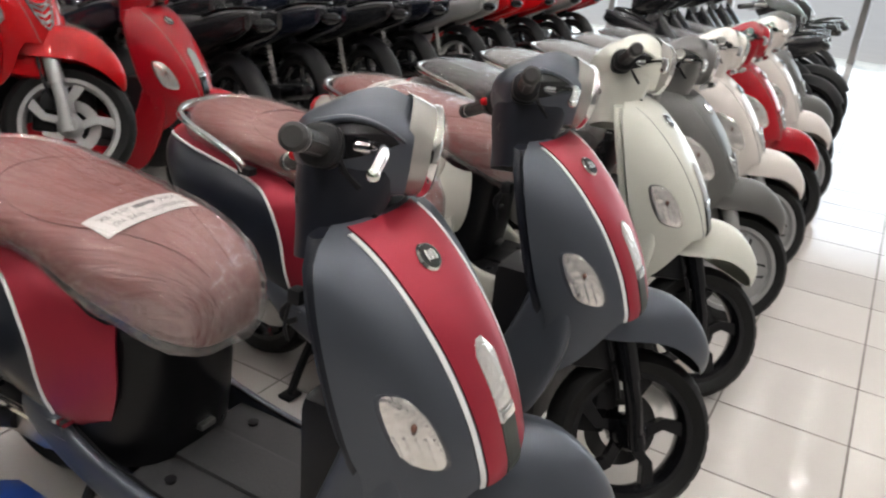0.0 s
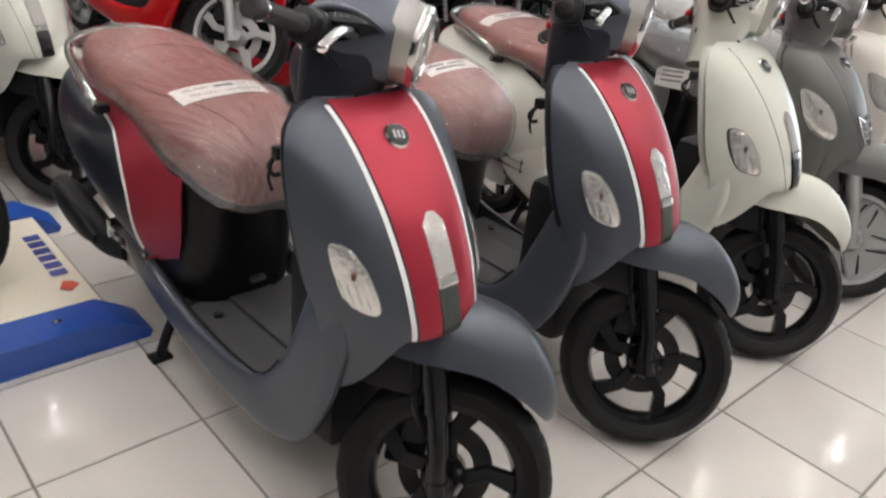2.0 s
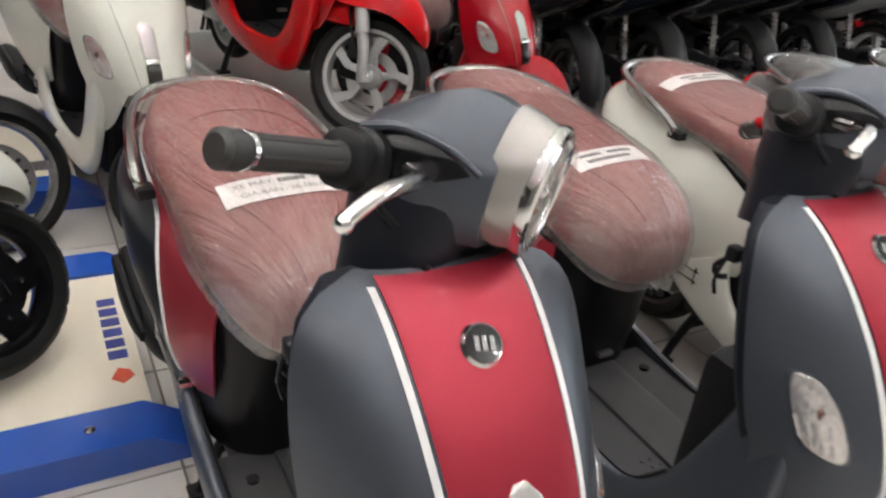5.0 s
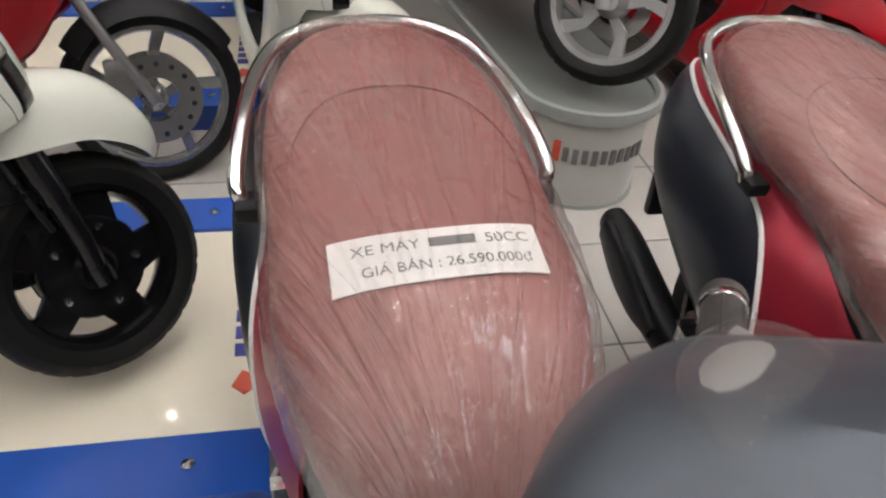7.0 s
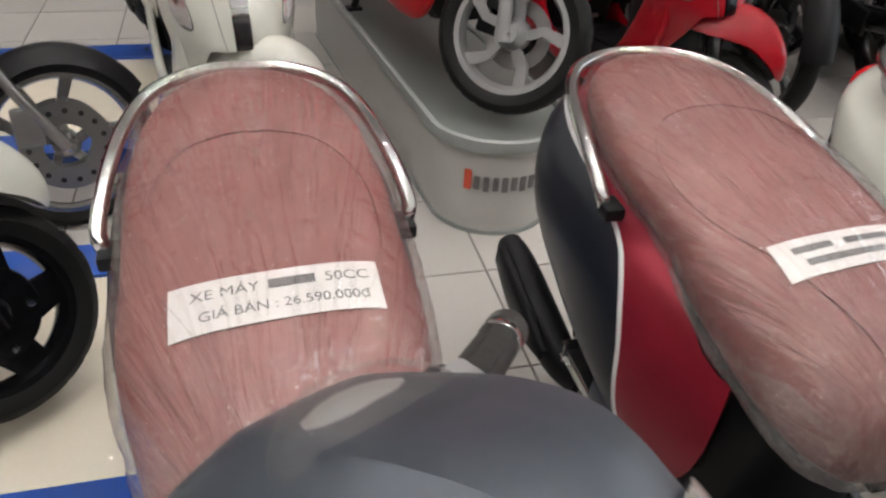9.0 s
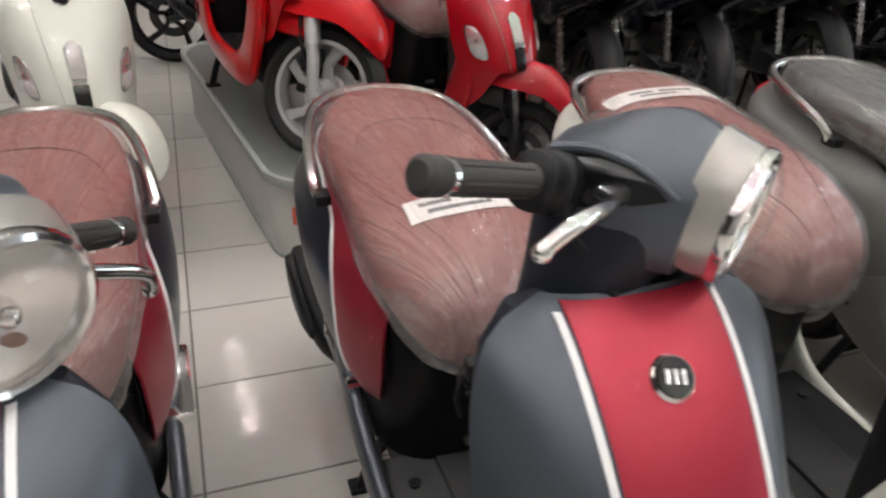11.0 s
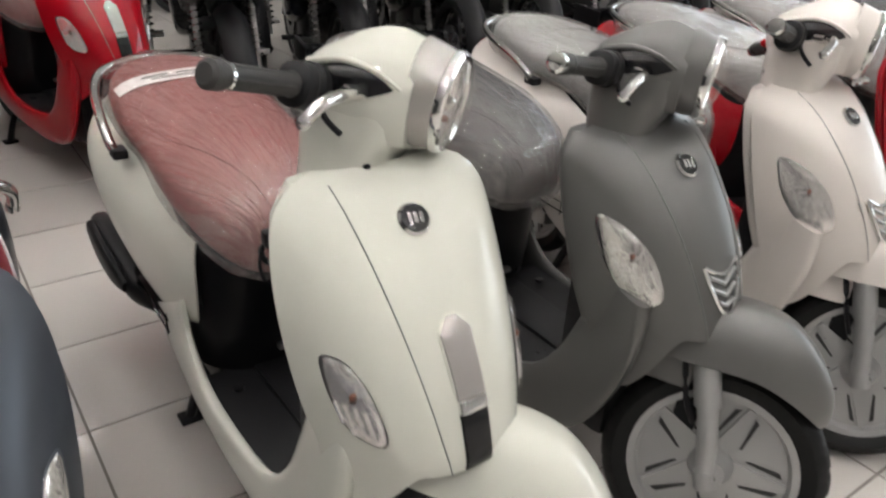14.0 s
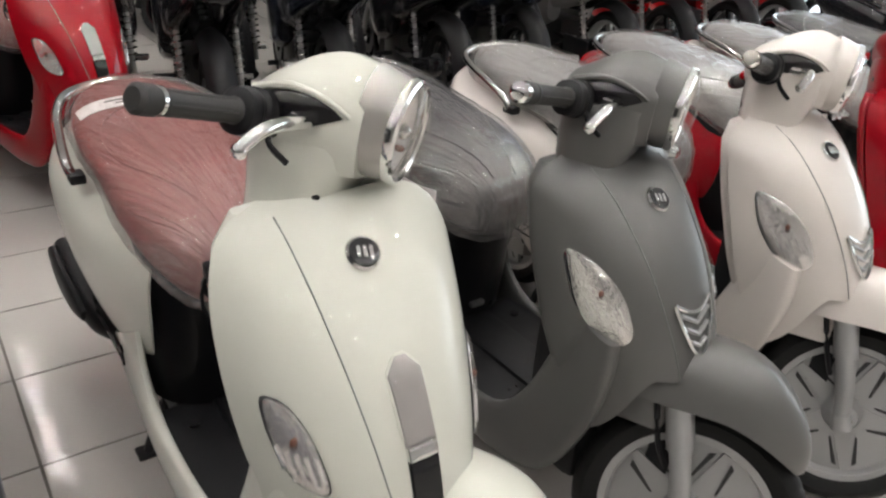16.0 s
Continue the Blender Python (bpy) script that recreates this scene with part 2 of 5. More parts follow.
# ---- mesh tools ----
def link_mesh(name, verts, faces, material, parent=None, label="", smooth=True, sharp=40):
    me = bpy.data.meshes.new(name)
    me.from_pydata([tuple(v) for v in verts], [], faces)
    bm = bmesh.new()
    bm.from_mesh(me)
    bmesh.ops.recalc_face_normals(bm, faces=bm.faces)
    if smooth:
        for f in bm.faces:
            f.smooth = True
        for e in bm.edges:
            if len(e.link_faces) == 2 and e.calc_face_angle(0) > radians(sharp):
                e.smooth = False
    bm.to_mesh(me)
    bm.free()
    me.materials.append(material)
    ob = new(name, me)
    ob.parent = parent
    if label:
        ob["label"] = label
    return ob


def part(name, geo, material, parent, label="", sharp=40):
    return link_mesh(name, geo[0], geo[1], material, parent, label, True, sharp)


def join(*geos):
    verts, faces = [], []
    for v, f in geos:
        k = len(verts)
        verts += [Vector(p) for p in v]
        faces += [tuple(i + k for i in g) for g in f]
    return verts, faces


def moved(geo, m):
    return [m @ Vector(v) for v in geo[0]], geo[1]


def mirrored(geo):
    return [Vector((-v[0], v[1], v[2])) for v in geo[0]], [tuple(reversed(f)) for f in geo[1]]


def spline(rows, n):
    """n rows on a smooth curve through the given rows."""
    a = np.array(rows, float)
    k = len(a)
    out = []
    for t in np.linspace(0, k - 1, n):
        i = min(int(t), k - 2)
        u = t - i
        p0, p1, p2, p3 = a[max(i - 1, 0)], a[i], a[i + 1], a[min(i + 2, k - 1)]
        out.append(0.5 * (2 * p1 + (p2 - p0) * u + (2 * p0 - 5 * p1 + 4 * p2 - p3) * u * u + (3 * p1 - p0 - 3 * p2 + p3) * u ** 3))
    return np.array(out)


def ring(c, ax, ay, n=20, p=2.4):
    """A superellipse round c with the half axes ax, ay."""
    c, ax, ay = Vector(c), Vector(ax), Vector(ay)
    out = []
    for i in range(n):
        a = 2 * math.pi * i / n
        s, k = math.sin(a), math.cos(a)
        out.append(c + ax * math.copysign(abs(k) ** (2 / p), k) + ay * math.copysign(abs(s) ** (2 / p), s))
    return out


def skin(rings, caps=True, loop=False):
    n = len(rings[0])
    verts = [v for r in rings for v in r]
    faces = []
    m = len(rings)
    for j in range(m if loop else m - 1):
        for i in range(n):
            a, b = j * n + i, j * n + (i + 1) % n
            c, d = ((j + 1) % m) * n + (i + 1) % n, ((j + 1) % m) * n + i
            faces.append((a, b, c, d))
    if caps and not loop:
        for k, rev in ((0, True), (m - 1, False)):
            base = len(verts)
            verts.append(sum((Vector(v) for v in rings[k]), Vector()) / n)
            for i in range(n):
                f = (k * n + i, k * n + (i + 1) % n, base)
                faces.append(f[::-1] if rev else f)
    return verts, faces


def tube(points, r, n=10, steps=None, r2=None):
    """A round bar along a smooth path."""
    pts = [Vector(p) for p in (spline(points, steps) if steps else points)]
    rings = []
    up = Vector((0.13, 0.31, 0.94))
    for i, p in enumerate(pts):
        d = (pts[min(i + 1, len(pts) - 1)] - pts[max(i - 1, 0)]).normalized()
        a = d.cross(up).normalized()
        b = d.cross(a)
        rad = r if r2 is None else r + (r2 - r) * i / (len(pts) - 1)
        rings.append(ring(p, a * rad, b * rad, n, 2))
    return skin(rings)


def turned(profile, n=28, axis="x"):
    """A solid turned from (radius, offset) pairs round the given axis."""
    rings = []
    for r, o in profile:
        rr = []
        for i in range(n):
            a = 2 * math.pi * i / n
            c, s = r * math.cos(a), r * math.sin(a)
            rr.append(Vector((o, c, s)) if axis == "x" else Vector((c, o, s)) if axis == "y" else Vector((c, s, o)))
        rings.append(rr)
    return rings


def sheet(fn, nu, nv, thick=0.004, off=0.0):
    """A shell of that thickness on the surface fn(u, v), u and v from 0 to 1."""
    e = 1e-3
    outer, inner = [], []
    for j in range(nv + 1):
        for i in range(nu + 1):
            u, v = i / nu, j / nv
            p = Vector(fn(u, v))
            du = Vector(fn(min(u + e, 1), v)) - Vector(fn(max(u - e, 0), v))
            dv = Vector(fn(u, min(v + e, 1))) - Vector(fn(u, max(v - e, 0)))
            nrm = du.cross(dv)
            nrm = nrm.normalized() if nrm.length > 1e-12 else Vector((0, -1, 0))
            outer.append(p + nrm * off)
            inner.append(p + nrm * (off - thick))
    w = nu + 1
    k = len(outer)
    faces = []
    for j in range(nv):
        for i in range(nu):
            a = j * w + i
            faces.append((a, a + 1, a + w + 1, a + w))
            faces.append((k + a, k + a + w, k + a + w + 1, k + a + 1))
    edge = [i for i in range(w)] + [j * w + nu for j in range(1, nv + 1)] + [nv * w + i for i in range(nu - 1, -1, -1)] + [j * w for j in range(nv - 1, 0, -1)]
    for a, b in zip(edge, edge[1:] + edge[:1]):
        faces.append((b, a, k + a, k + b))
    return outer + inner, faces


def box(x0, x1, y0, y1, z0, z1, bevel=0.0):
    bm = bmesh.new()
    bmesh.ops.create_cube(bm, size=1)
    for v in bm.verts:
        v.co = Vector(((x0 + x1) / 2 + v.co.x * (x1 - x0), (y0 + y1) / 2 + v.co.y * (y1 - y0), (z0 + z1) / 2 + v.co.z * (z1 - z0)))
    if bevel:
        bmesh.ops.bevel(bm, geom=list(bm.edges), offset=bevel, segments=2, affect="EDGES", profile=0.6)
    geo = [v.co.copy() for v in bm.verts], [tuple(v.index for v in f.verts) for f in bm.faces]
    bm.free()
    return geo


def ball(c, rx, ry, rz, n=14):
    rings = []
    for j in range(1, n // 2):
        a = math.pi * j / (n // 2)
        rings.append(ring(Vector(c) + Vector((0, 0, rz * math.cos(a))), (rx * math.sin(a), 0, 0), (0, ry * math.sin(a), 0), n, 2))
    return skin(rings)


def plate(outline, depth):
    """A flat plate with that outline (points in space, in order), thickened by the vector depth."""
    pts = [Vector(p) for p in outline]
    d = Vector(depth)
    n = len(pts)
    verts = pts + [p + d for p in pts]
    faces = [tuple(range(n)), tuple(reversed(range(n, 2 * n)))]
    faces += [(i, (i + 1) % n, n + (i + 1) % n, n + i) for i in range(n)]
    return verts, faces


# ---- scooters ----
# A scooter stands with its front axle over y = 0 of its own space and faces -y; its rider's left is +x.
def lerp_table(table, z):
    ks = [r[0] for r in table]
    return [float(np.interp(z, ks, [r[i] for r in table])) for i in range(1, len(table[0]))]


def smooth_table(table, n=60):
    return [tuple(r) for r in spline(table, n)]


# seat: distance back, half width, underside, top
SEAT_ROWS = smooth_table([(0.650, 0.040, 0.580, 0.640), (0.675, 0.096, 0.545, 0.676), (0.750, 0.140, 0.553, 0.720), (0.870, 0.168, 0.600, 0.746), (1.010, 0.168, 0.648, 0.758),
                              (1.150, 0.170, 0.660, 0.772), (1.280, 0.156, 0.674, 0.788), (1.375, 0.126, 0.684, 0.788), (1.432, 0.084, 0.696, 0.778), (1.460, 0.030, 0.725, 0.755)], 60)


def seat_top(x, y, lift=0.0):
    w, z0, z1 = lerp_table(SEAT_ROWS, y)
    p = 2.7
    return Vector((x, y, (z0 + z1) / 2 + (z1 - z0) / 2 * max(0.0, 1 - abs(x / w) ** p) ** (1 / p) + lift))


# height, half width, front, edge
SHIELD_A = smooth_table([(0.360, 0.152, 0.140, 0.262), (0.440, 0.155, 0.100, 0.246), (0.526, 0.166, 0.076, 0.244), (0.570, 0.176, 0.082, 0.260), (0.640, 0.185, 0.108, 0.280), (0.720, 0.190, 0.155, 0.300),
                         (0.785, 0.187, 0.208, 0.318), (0.828, 0.177, 0.252, 0.332), (0.855, 0.162, 0.285, 0.344), (0.873, 0.138, 0.314, 0.353), (0.884, 0.108, 0.336, 0.360), (0.889, 0.096, 0.346, 0.364)], 80)
SHIELD_B = smooth_table([(0.330, 0.146, 0.150, 0.262), (0.400, 0.152, 0.120, 0.272), (0.480, 0.167, 0.110, 0.298), (0.530, 0.177, 0.114, 0.316), (0.600, 0.185, 0.138, 0.338), (0.690, 0.188, 0.187, 0.368),
                         (0.765, 0.185, 0.250, 0.390), (0.802, 0.175, 0.292, 0.401), (0.822, 0.157, 0.320, 0.406), (0.836, 0.124, 0.346, 0.410), (0.842, 0.098, 0.358, 0.412)], 80)


def shield_point(table, x, z, lift=0.0):
    """The place on a front cover's face at sideways x and height z."""
    w, yf, ye = lerp_table(table, z)
    u = max(-1.0, min(1.0, x / w))
    y = yf + (ye - yf) * abs(u) ** 2.9
    return Vector((x, y - lift, z))


def shield_sheet(table, xa, xb, za, zb, nu, nv, thick, off, slope=None):
    """A shell on the front cover between the sideways edges xa(v), xb(v) (fractions of its half width where below 0)."""
    def fn(u, v):
        z = za + (zb - za) * v
        if slope:
            z -= slope(u, v)
        x = xa(z) + (xb(z) - xa(z)) * u
        return shield_point(table, x, z)
    return sheet(fn, nu, nv, thick, off)


def almond(table, cx, cz, pts, lift, n=6, soft_by=2):
    """A lamp outline laid on the front cover, bulged; pts are (x, z) corners round its middle."""
    k = len(pts)
    dense = []
    for i in range(k):
        a, b = pts[i], pts[(i + 1) % k]
        dense += [(a[0] + (b[0] - a[0]) * j / n, a[1] + (b[1] - a[1]) * j / n) for j in range(n)]
    soft = []
    m = len(dense)
    taps = range(-soft_by, soft_by + 1)
    for i in range(m):
        soft.append([sum(dense[(i + j) % m][c] for j in taps) / len(taps) for c in (0, 1)])
    rings = []
    for s, l in ((1.0, -0.004), (1.0, lift * 0.4), (0.92, lift * 0.85), (0.6, lift), (0.2, lift)):
        rings.append([shield_point(table, cx + p[0] * s, cz + p[1] * s, l) for p in soft])
    return skin(rings)


def frame_of(table, cx, cz, pts, lift):
    outer = [(p[0] * 1.07, p[1] * 1.035) for p in pts]
    return almond(table, cx, cz, outer, lift)


def steer_matrix(deg, fy=0.05):
    a, b = Vector((0, fy, 0.21)), Vector((0, 0.48, 1.0))
    return Matrix.Translation(b) @ Matrix.Rotation(radians(deg), 4, (b - a).normalized()) @ Matrix.Translation(-b)


def wheel_parts(parent, m, rim_mat, style, radius=0.209, width=0.042, name="front_wheel"):
    """Tyre, rim with spokes, hub and brake under one wheel; m places it."""
    prof = [(radius - 0.062, -width * 0.62), (radius - 0.050, -width * 0.86), (radius - 0.026, -width), (radius - 0.009, -width * 0.72),
            (radius, -width * 0.25), (radius, width * 0.25), (radius - 0.009, width * 0.72), (radius - 0.026, width), (radius - 0.050, width * 0.86), (radius - 0.062, width * 0.62)]
    around = 168
    rings = turned(prof, around)
    for k in (3, 4, 5, 6):
        for i in range(around):
            if (i + (0, 2, 5, 7)[k - 3]) % 7 == 0:
                v = rings[k][i]
                rings[k][i] = Vector((v.x, v.y * (1 - 0.0040 / radius), v.z * (1 - 0.0040 / radius)))
    tyre = part(name, moved(skin(rings, False, True), m), RUBBER, parent, "black treaded rubber tyre on a cast rim")
    r = radius - 0.060
    w = width * 0.66
    rim_prof = [(r + 0.006, -w), (r + 0.006, -w - 0.005), (r - 0.008, -w - 0.004), (r - 0.014, -w * 0.5), (r - 0.018, 0), (r - 0.014, w * 0.5), (r - 0.008, w + 0.003), (r + 0.006, w + 0.004), (r + 0.006, w)]
    part("rim", moved(skin(turned(rim_prof, 40), False, True), m), rim_mat, tyre)
    for i in range(5):
        turn = m @ Matrix.Rotation(2 * math.pi * i / 5 + 0.3, 4, "X")
        if style == "twin":
            g = plate([(-0.020, -0.022, 0.034), (-0.020, 0.022, 0.034), (-0.022, 0.010, r - 0.014), (-0.022, -0.004, r - 0.014)], (0.010, 0, 0))
            # dark raised strips stand in for the shade inside the wheel's slots
            for q in (-1, 1):
                a, b = (0.026, 0.060), (0.016, r - 0.026)
                part("slot_shade", moved(plate([(-0.0165, q * a[0] + 0.002, a[1]), (-0.0165, q * (a[0] + 0.004) + 0.002, a[1] + 0.004), (-0.0165, q * (b[0] + 0.010) + 0.003, b[1] - 0.006), (-0.0165, q * b[0] + 0.003, b[1])], (0.003, 0, 0)), turn), DARK_METAL, tyre)
        elif style == "disc":
            g = plate([(-0.022, -0.040, 0.080), (-0.022, 0.036, 0.080), (-0.018, 0.046, r - 0.012), (-0.018, -0.018, r - 0.012)], (0.014, 0, 0))
            part("wheel_bolt", moved(skin(turned([(0.002, -0.034), (0.007, -0.033), (0.008, -0.028), (0.008, -0.02)], 8)), turn @ Matrix.Translation((0, 0, 0.076))), CHROME, tyre)
        else:
            g = join(plate([(-0.016, -0.014, 0.030), (-0.016, 0.018, 0.030), (-0.018, 0.045, 0.080), (-0.018, 0.018, 0.083)], (0.022, 0, 0)),
                     plate([(-0.018, 0.018, 0.083), (-0.018, 0.045, 0.080), (-0.018, 0.040, r - 0.012), (-0.018, 0.004, r - 0.012)], (0.022, 0, 0)))
        part("spoke", moved(g, turn), rim_mat, tyre)
    if style == "disc":
        part("hub", moved(skin(turned([(0.010, -0.044), (0.030, -0.042), (0.040, -0.028), (0.092, -0.026), (0.097, -0.018), (0.094, 0.03), (0.03, 0.05), (0.01, 0.055)], 36)), m), rim_mat, tyre)
    else:
        part("hub", moved(skin(turned([(0.010, -0.062), (0.026, -0.06), (0.034, -0.04), (0.044, -0.02), (0.044, 0.03), (0.03, 0.05), (0.01, 0.055)], 20)), m), rim_mat, tyre)
    if style == "twin":
        part("wheel_plate", moved(skin(turned([(r - 0.010, -0.006), (r - 0.012, -0.013), (0.05, -0.015), (0.02, -0.018)], 40)), m), rim_mat, tyre)
    big = max(0.095, r * 0.62)
    disc = [(big * 0.6, 0.040), (big, 0.040), (big, 0.044), (big * 0.6, 0.044)]
    part("brake_disc", moved(skin(turned(disc, 32), False, True), m), DARK_METAL if rim_mat is BLACK_GLOSS else STEEL, tyre, "drilled steel brake disc")
    part("axle_nut", moved(skin(turned([(0.004, -0.082), (0.011, -0.080), (0.012, -0.070), (0.012, -0.040)], 8)), m), CHROME, tyre)
    return tyre


def fender_geo(tip, back):
    """A mudguard hooded over the front wheel, from angle back to its tip (degrees from the top, forward positive)."""
    rows = spline([(back, 0.080, 0.392, 0.325), (back * 0.6, 0.085, 0.372, 0.258), (back * 0.25, 0.087, 0.358, 0.236), (tip * 0.15, 0.086, 0.346, 0.232), (tip * 0.45, 0.078, 0.318, 0.228),
                   (tip * 0.75, 0.055, 0.282, 0.226), (tip * 0.93, 0.024, 0.252, 0.226), (tip, 0.004, 0.238, 0.228)], 30)

    def fn(u, v):
        k = v * 29
        i = min(int(k), 28)
        a, hw, top, low = rows[i] + (rows[i + 1] - rows[i]) * (k - i)
        t = math.pi * u
        c, sn = -math.cos(t), math.sin(t)
        x = hw * math.copysign(abs(c) ** 0.62, c)
        rad = low + (top - low) * max(sn, 0) ** 0.72
        a = radians(a)
        return (x, -rad * math.sin(a), 0.21 + rad * math.cos(a))
    return sheet(fn, 22, 30, 0.004)


def scooter(look_of, at, label, steer=44.5, wheel_style="blade", model="a"):
    """One scooter with all its parts. look_of: its materials."""
    paint, stripe, neck, seat_mat, rim_mat, rear = (look_of[k] for k in ("paint", "stripe", "neck", "seat", "rim", "rear"))
    table = SHIELD_A if model == "a" else SHIELD_B
    dz = 0.0 if model == "a" else -0.045
    root = new("scooter")
    tagged(root, label, "scooter", "scooters in the showroom")
    fy = 0.050 if model == "a" else 0.065
    S = steer_matrix(steer, fy)
    F = S @ Matrix.Translation((0, fy, 0))

    # front wheel, fork, mudguard and handlebar turn together
    wr = 0.209 if model == "a" else 0.217
    wheel_parts(root, F @ Matrix.Translation((0, 0, wr - 0.002)), rim_mat, wheel_style, wr)
    fork_mat = BLACK_GLOSS if rim_mat is BLACK_GLOSS else SILVER
    for side in (-1, 1):
        leg = tube([(side * 0.068, 0.012, 0.215), (side * 0.068, 0.03, 0.30), (side * 0.062, 0.075, 0.44)], 0.019, 12, 8, 0.021)
        fork = part("fork_leg", moved(leg, F), fork_mat, root)
        part("fork_sleeve", moved(tube([(side * 0.066, 0.045, 0.350), (side * 0.062, 0.075, 0.445)], 0.026, 12), F), fork_mat, fork)
        part("fork_cap", moved(tube([(side * 0.068, 0.003, 0.190), (side * 0.068, 0.012, 0.222)], 0.022, 12), F), fork_mat, fork)
    part("brake_caliper", moved(join(box(0.030, 0.088, 0.045, 0.125, 0.19, 0.29, 0.012), box(-0.02, 0.05, 0.05, 0.10, 0.26, 0.34, 0.012)), F), BLACK_PLASTIC, root)
    part("brake_hose", moved(tube([(-0.05, 0.06, 0.30), (-0.075, 0.09, 0.36), (-0.05, 0.12, 0.46)], 0.006, 6, 10), F), BLACK_PLASTIC, root)
    part("mudguard", moved(fender_geo(45, -47), F @ Matrix.Translation((0, 0, 0.0 if model == "a" else -0.010))), paint, root)
    part("mudguard_bracket", moved(box(-0.060, 0.060, 0.085, 0.20, 0.36, 0.50, 0.02), F), paint if model == "b" else BLACK_PLASTIC, root)

    # handlebar head: a faceted shell with a dark pointed recess on either side
    head_rows = [tuple(r) for r in spline([(0.330, 0.083, 0.982, 0.076), (0.375, 0.098, 0.985, 0.084), (0.415, 0.105, 0.982, 0.076), (0.455, 0.102, 0.976, 0.058), (0.490, 0.084, 0.970, 0.040), (0.506, 0.030, 0.972, 0.014)], 28)]
    facets = [(0.0, 1.0), (0.46, 0.95), (0.88, 0.42), (1.0, 0.02), (0.92, -0.52), (0.68, -1.0), (0.0, -1.0)]
    soft, flat = spline(facets, 25), np.array([[np.interp(k / 4, range(7), [p[c] for p in facets]) for c in (0, 1)] for k in range(25)])
    prof = [tuple(p) for p in 0.35 * soft + 0.65 * flat]

    def head_point(side, y, f, lift=0.0):
        w, zc, h = lerp_table(head_rows, y)
        k = f * 24
        n = min(int(k), 23)
        px, pz = (prof[n][0] + (prof[n + 1][0] - prof[n][0]) * (k - n), prof[n][1] + (prof[n + 1][1] - prof[n][1]) * (k - n))
        return Vector((side * (w * px + lift), y, zc + h * pz + dz))

    rings = []
    for y, w, zc, h in head_rows:
        half = [Vector((w * px, y, zc + h * pz + dz)) for px, pz in prof]
        rings.append(half + [Vector((-v.x, v.y, v.z)) for v in half[-2:0:-1]])
    head = part("handlebar_cover", moved(skin(rings), S), neck, root, "", 24)
    nk = []
    nw = 1.0 if model == "a" else 1.12
    for z, w, d, yc in spline([(0.790, 0.074, 0.056, 0.425), (0.850, 0.078, 0.062, 0.424), (0.905, 0.088, 0.076, 0.418), (0.960, 0.092, 0.082, 0.412)], 10):
        nk.append(ring((0, yc, z + dz), (w * nw, 0, 0), (0, d, 0), 28, 3.2))
    column = part("steering_neck", moved(skin(nk), S), NAVY_PLASTIC if look_of["dark_inner"] else neck, root)
    part("screw_hole", moved(ball((-0.066, 0.374, 0.868 + dz), 0.006, 0.008, 0.006, 10), S), BLACK_PLASTIC, column)
    part("ignition_barrel", moved(ball((-0.03, 0.480, 0.880 + dz), 0.016, 0.012, 0.016, 12), S), DARK_METAL, column)
    bez = Matrix.Translation((0, 0.293, 0.982 + dz)) @ Matrix.Scale(0.95, 4) @ Matrix.Rotation(radians(3), 4, "X")
    lamp = part("headlight", moved(skin([ring((0, 0.004, 0), (0.071, 0, 0), (0, 0, 0.073), 36, 2.1), ring((0, 0.016, 0), (0.060, 0, 0), (0, 0, 0.062), 36, 2.1),
                                         ring((0, 0.034, 0), (0.034, 0, 0), (0, 0, 0.034), 36, 2.1), ring((0, 0.038, 0), (0.008, 0, 0), (0, 0, 0.008), 36, 2.1)], False), S @ bez), HEAD_REFLECTOR, root, "round faceted headlight with a chrome rim")
    rim_r = []
    for i in range(40):
        a = 2 * math.pi * i / 40
        c = Vector((0.072 * math.cos(a), 0, 0.074 * math.sin(a)))
        d = Vector((math.cos(a), 0, math.sin(a)))
        rim_r.append([c + d * 0.007 * math.cos(b) + Vector((0, -0.010 * math.sin(b), 0)) for b in [k * math.pi / 4 for k in range(8)]])
    part("headlight_rim", moved(skin(rim_r, False, True), S @ bez), CHROME, lamp)
    part("headlight_lens", moved(skin([ring((0, -0.004, 0), (0.069, 0, 0), (0, 0, 0.071), 32, 2.1), ring((0, -0.018, 0), (0.060, 0, 0), (0, 0, 0.062), 32, 2.1),
                                       ring((0, -0.028, 0), (0.035, 0, 0), (0, 0, 0.036), 32, 2.1), ring((0, -0.031, 0), (0.005, 0, 0), (0, 0, 0.005), 32, 2.1)]), S @ bez), LENS, lamp)
    part("bulb", moved(ball((0, 0.008, 0), 0.013, 0.018, 0.013), S @ bez), CHROME, lamp)
    part("bulb_cap", moved(ball((0.012, 0.004, -0.026), 0.012, 0.008, 0.006, 10), S @ bez), AMBER, lamp)
    part("headlight_shroud", moved(skin([ring((0, 0.050, 0.004), (0.086, 0, 0), (0, 0, 0.083), 36, 2.6), ring((0, 0.022, 0), (0.083, 0, 0), (0, 0, 0.081), 36, 2.4), ring((0, 0.002, 0), (0.075, 0, 0), (0, 0, 0.077), 36, 2.1)], False), S @ bez), SHROUD if model == "a" else neck, lamp)
    if model == "b":
        for side in (-1, 1):
            part("lens_trim", moved(skin([ring((side * 0.040, 0.286, 0.905 + dz), (0.030, 0, 0), (0, 0, 0.012), 18), ring((side * 0.040, 0.274, 0.905 + dz), (0.022, 0, 0), (0, 0, 0.007), 18)]), S), CHROME, lamp)
    part("instrument_dial", moved(ball((0, 0.446, 1.020 + dz), 0.054, 0.030, 0.014, 24), S), SILVER, head, "pale speedometer dial")
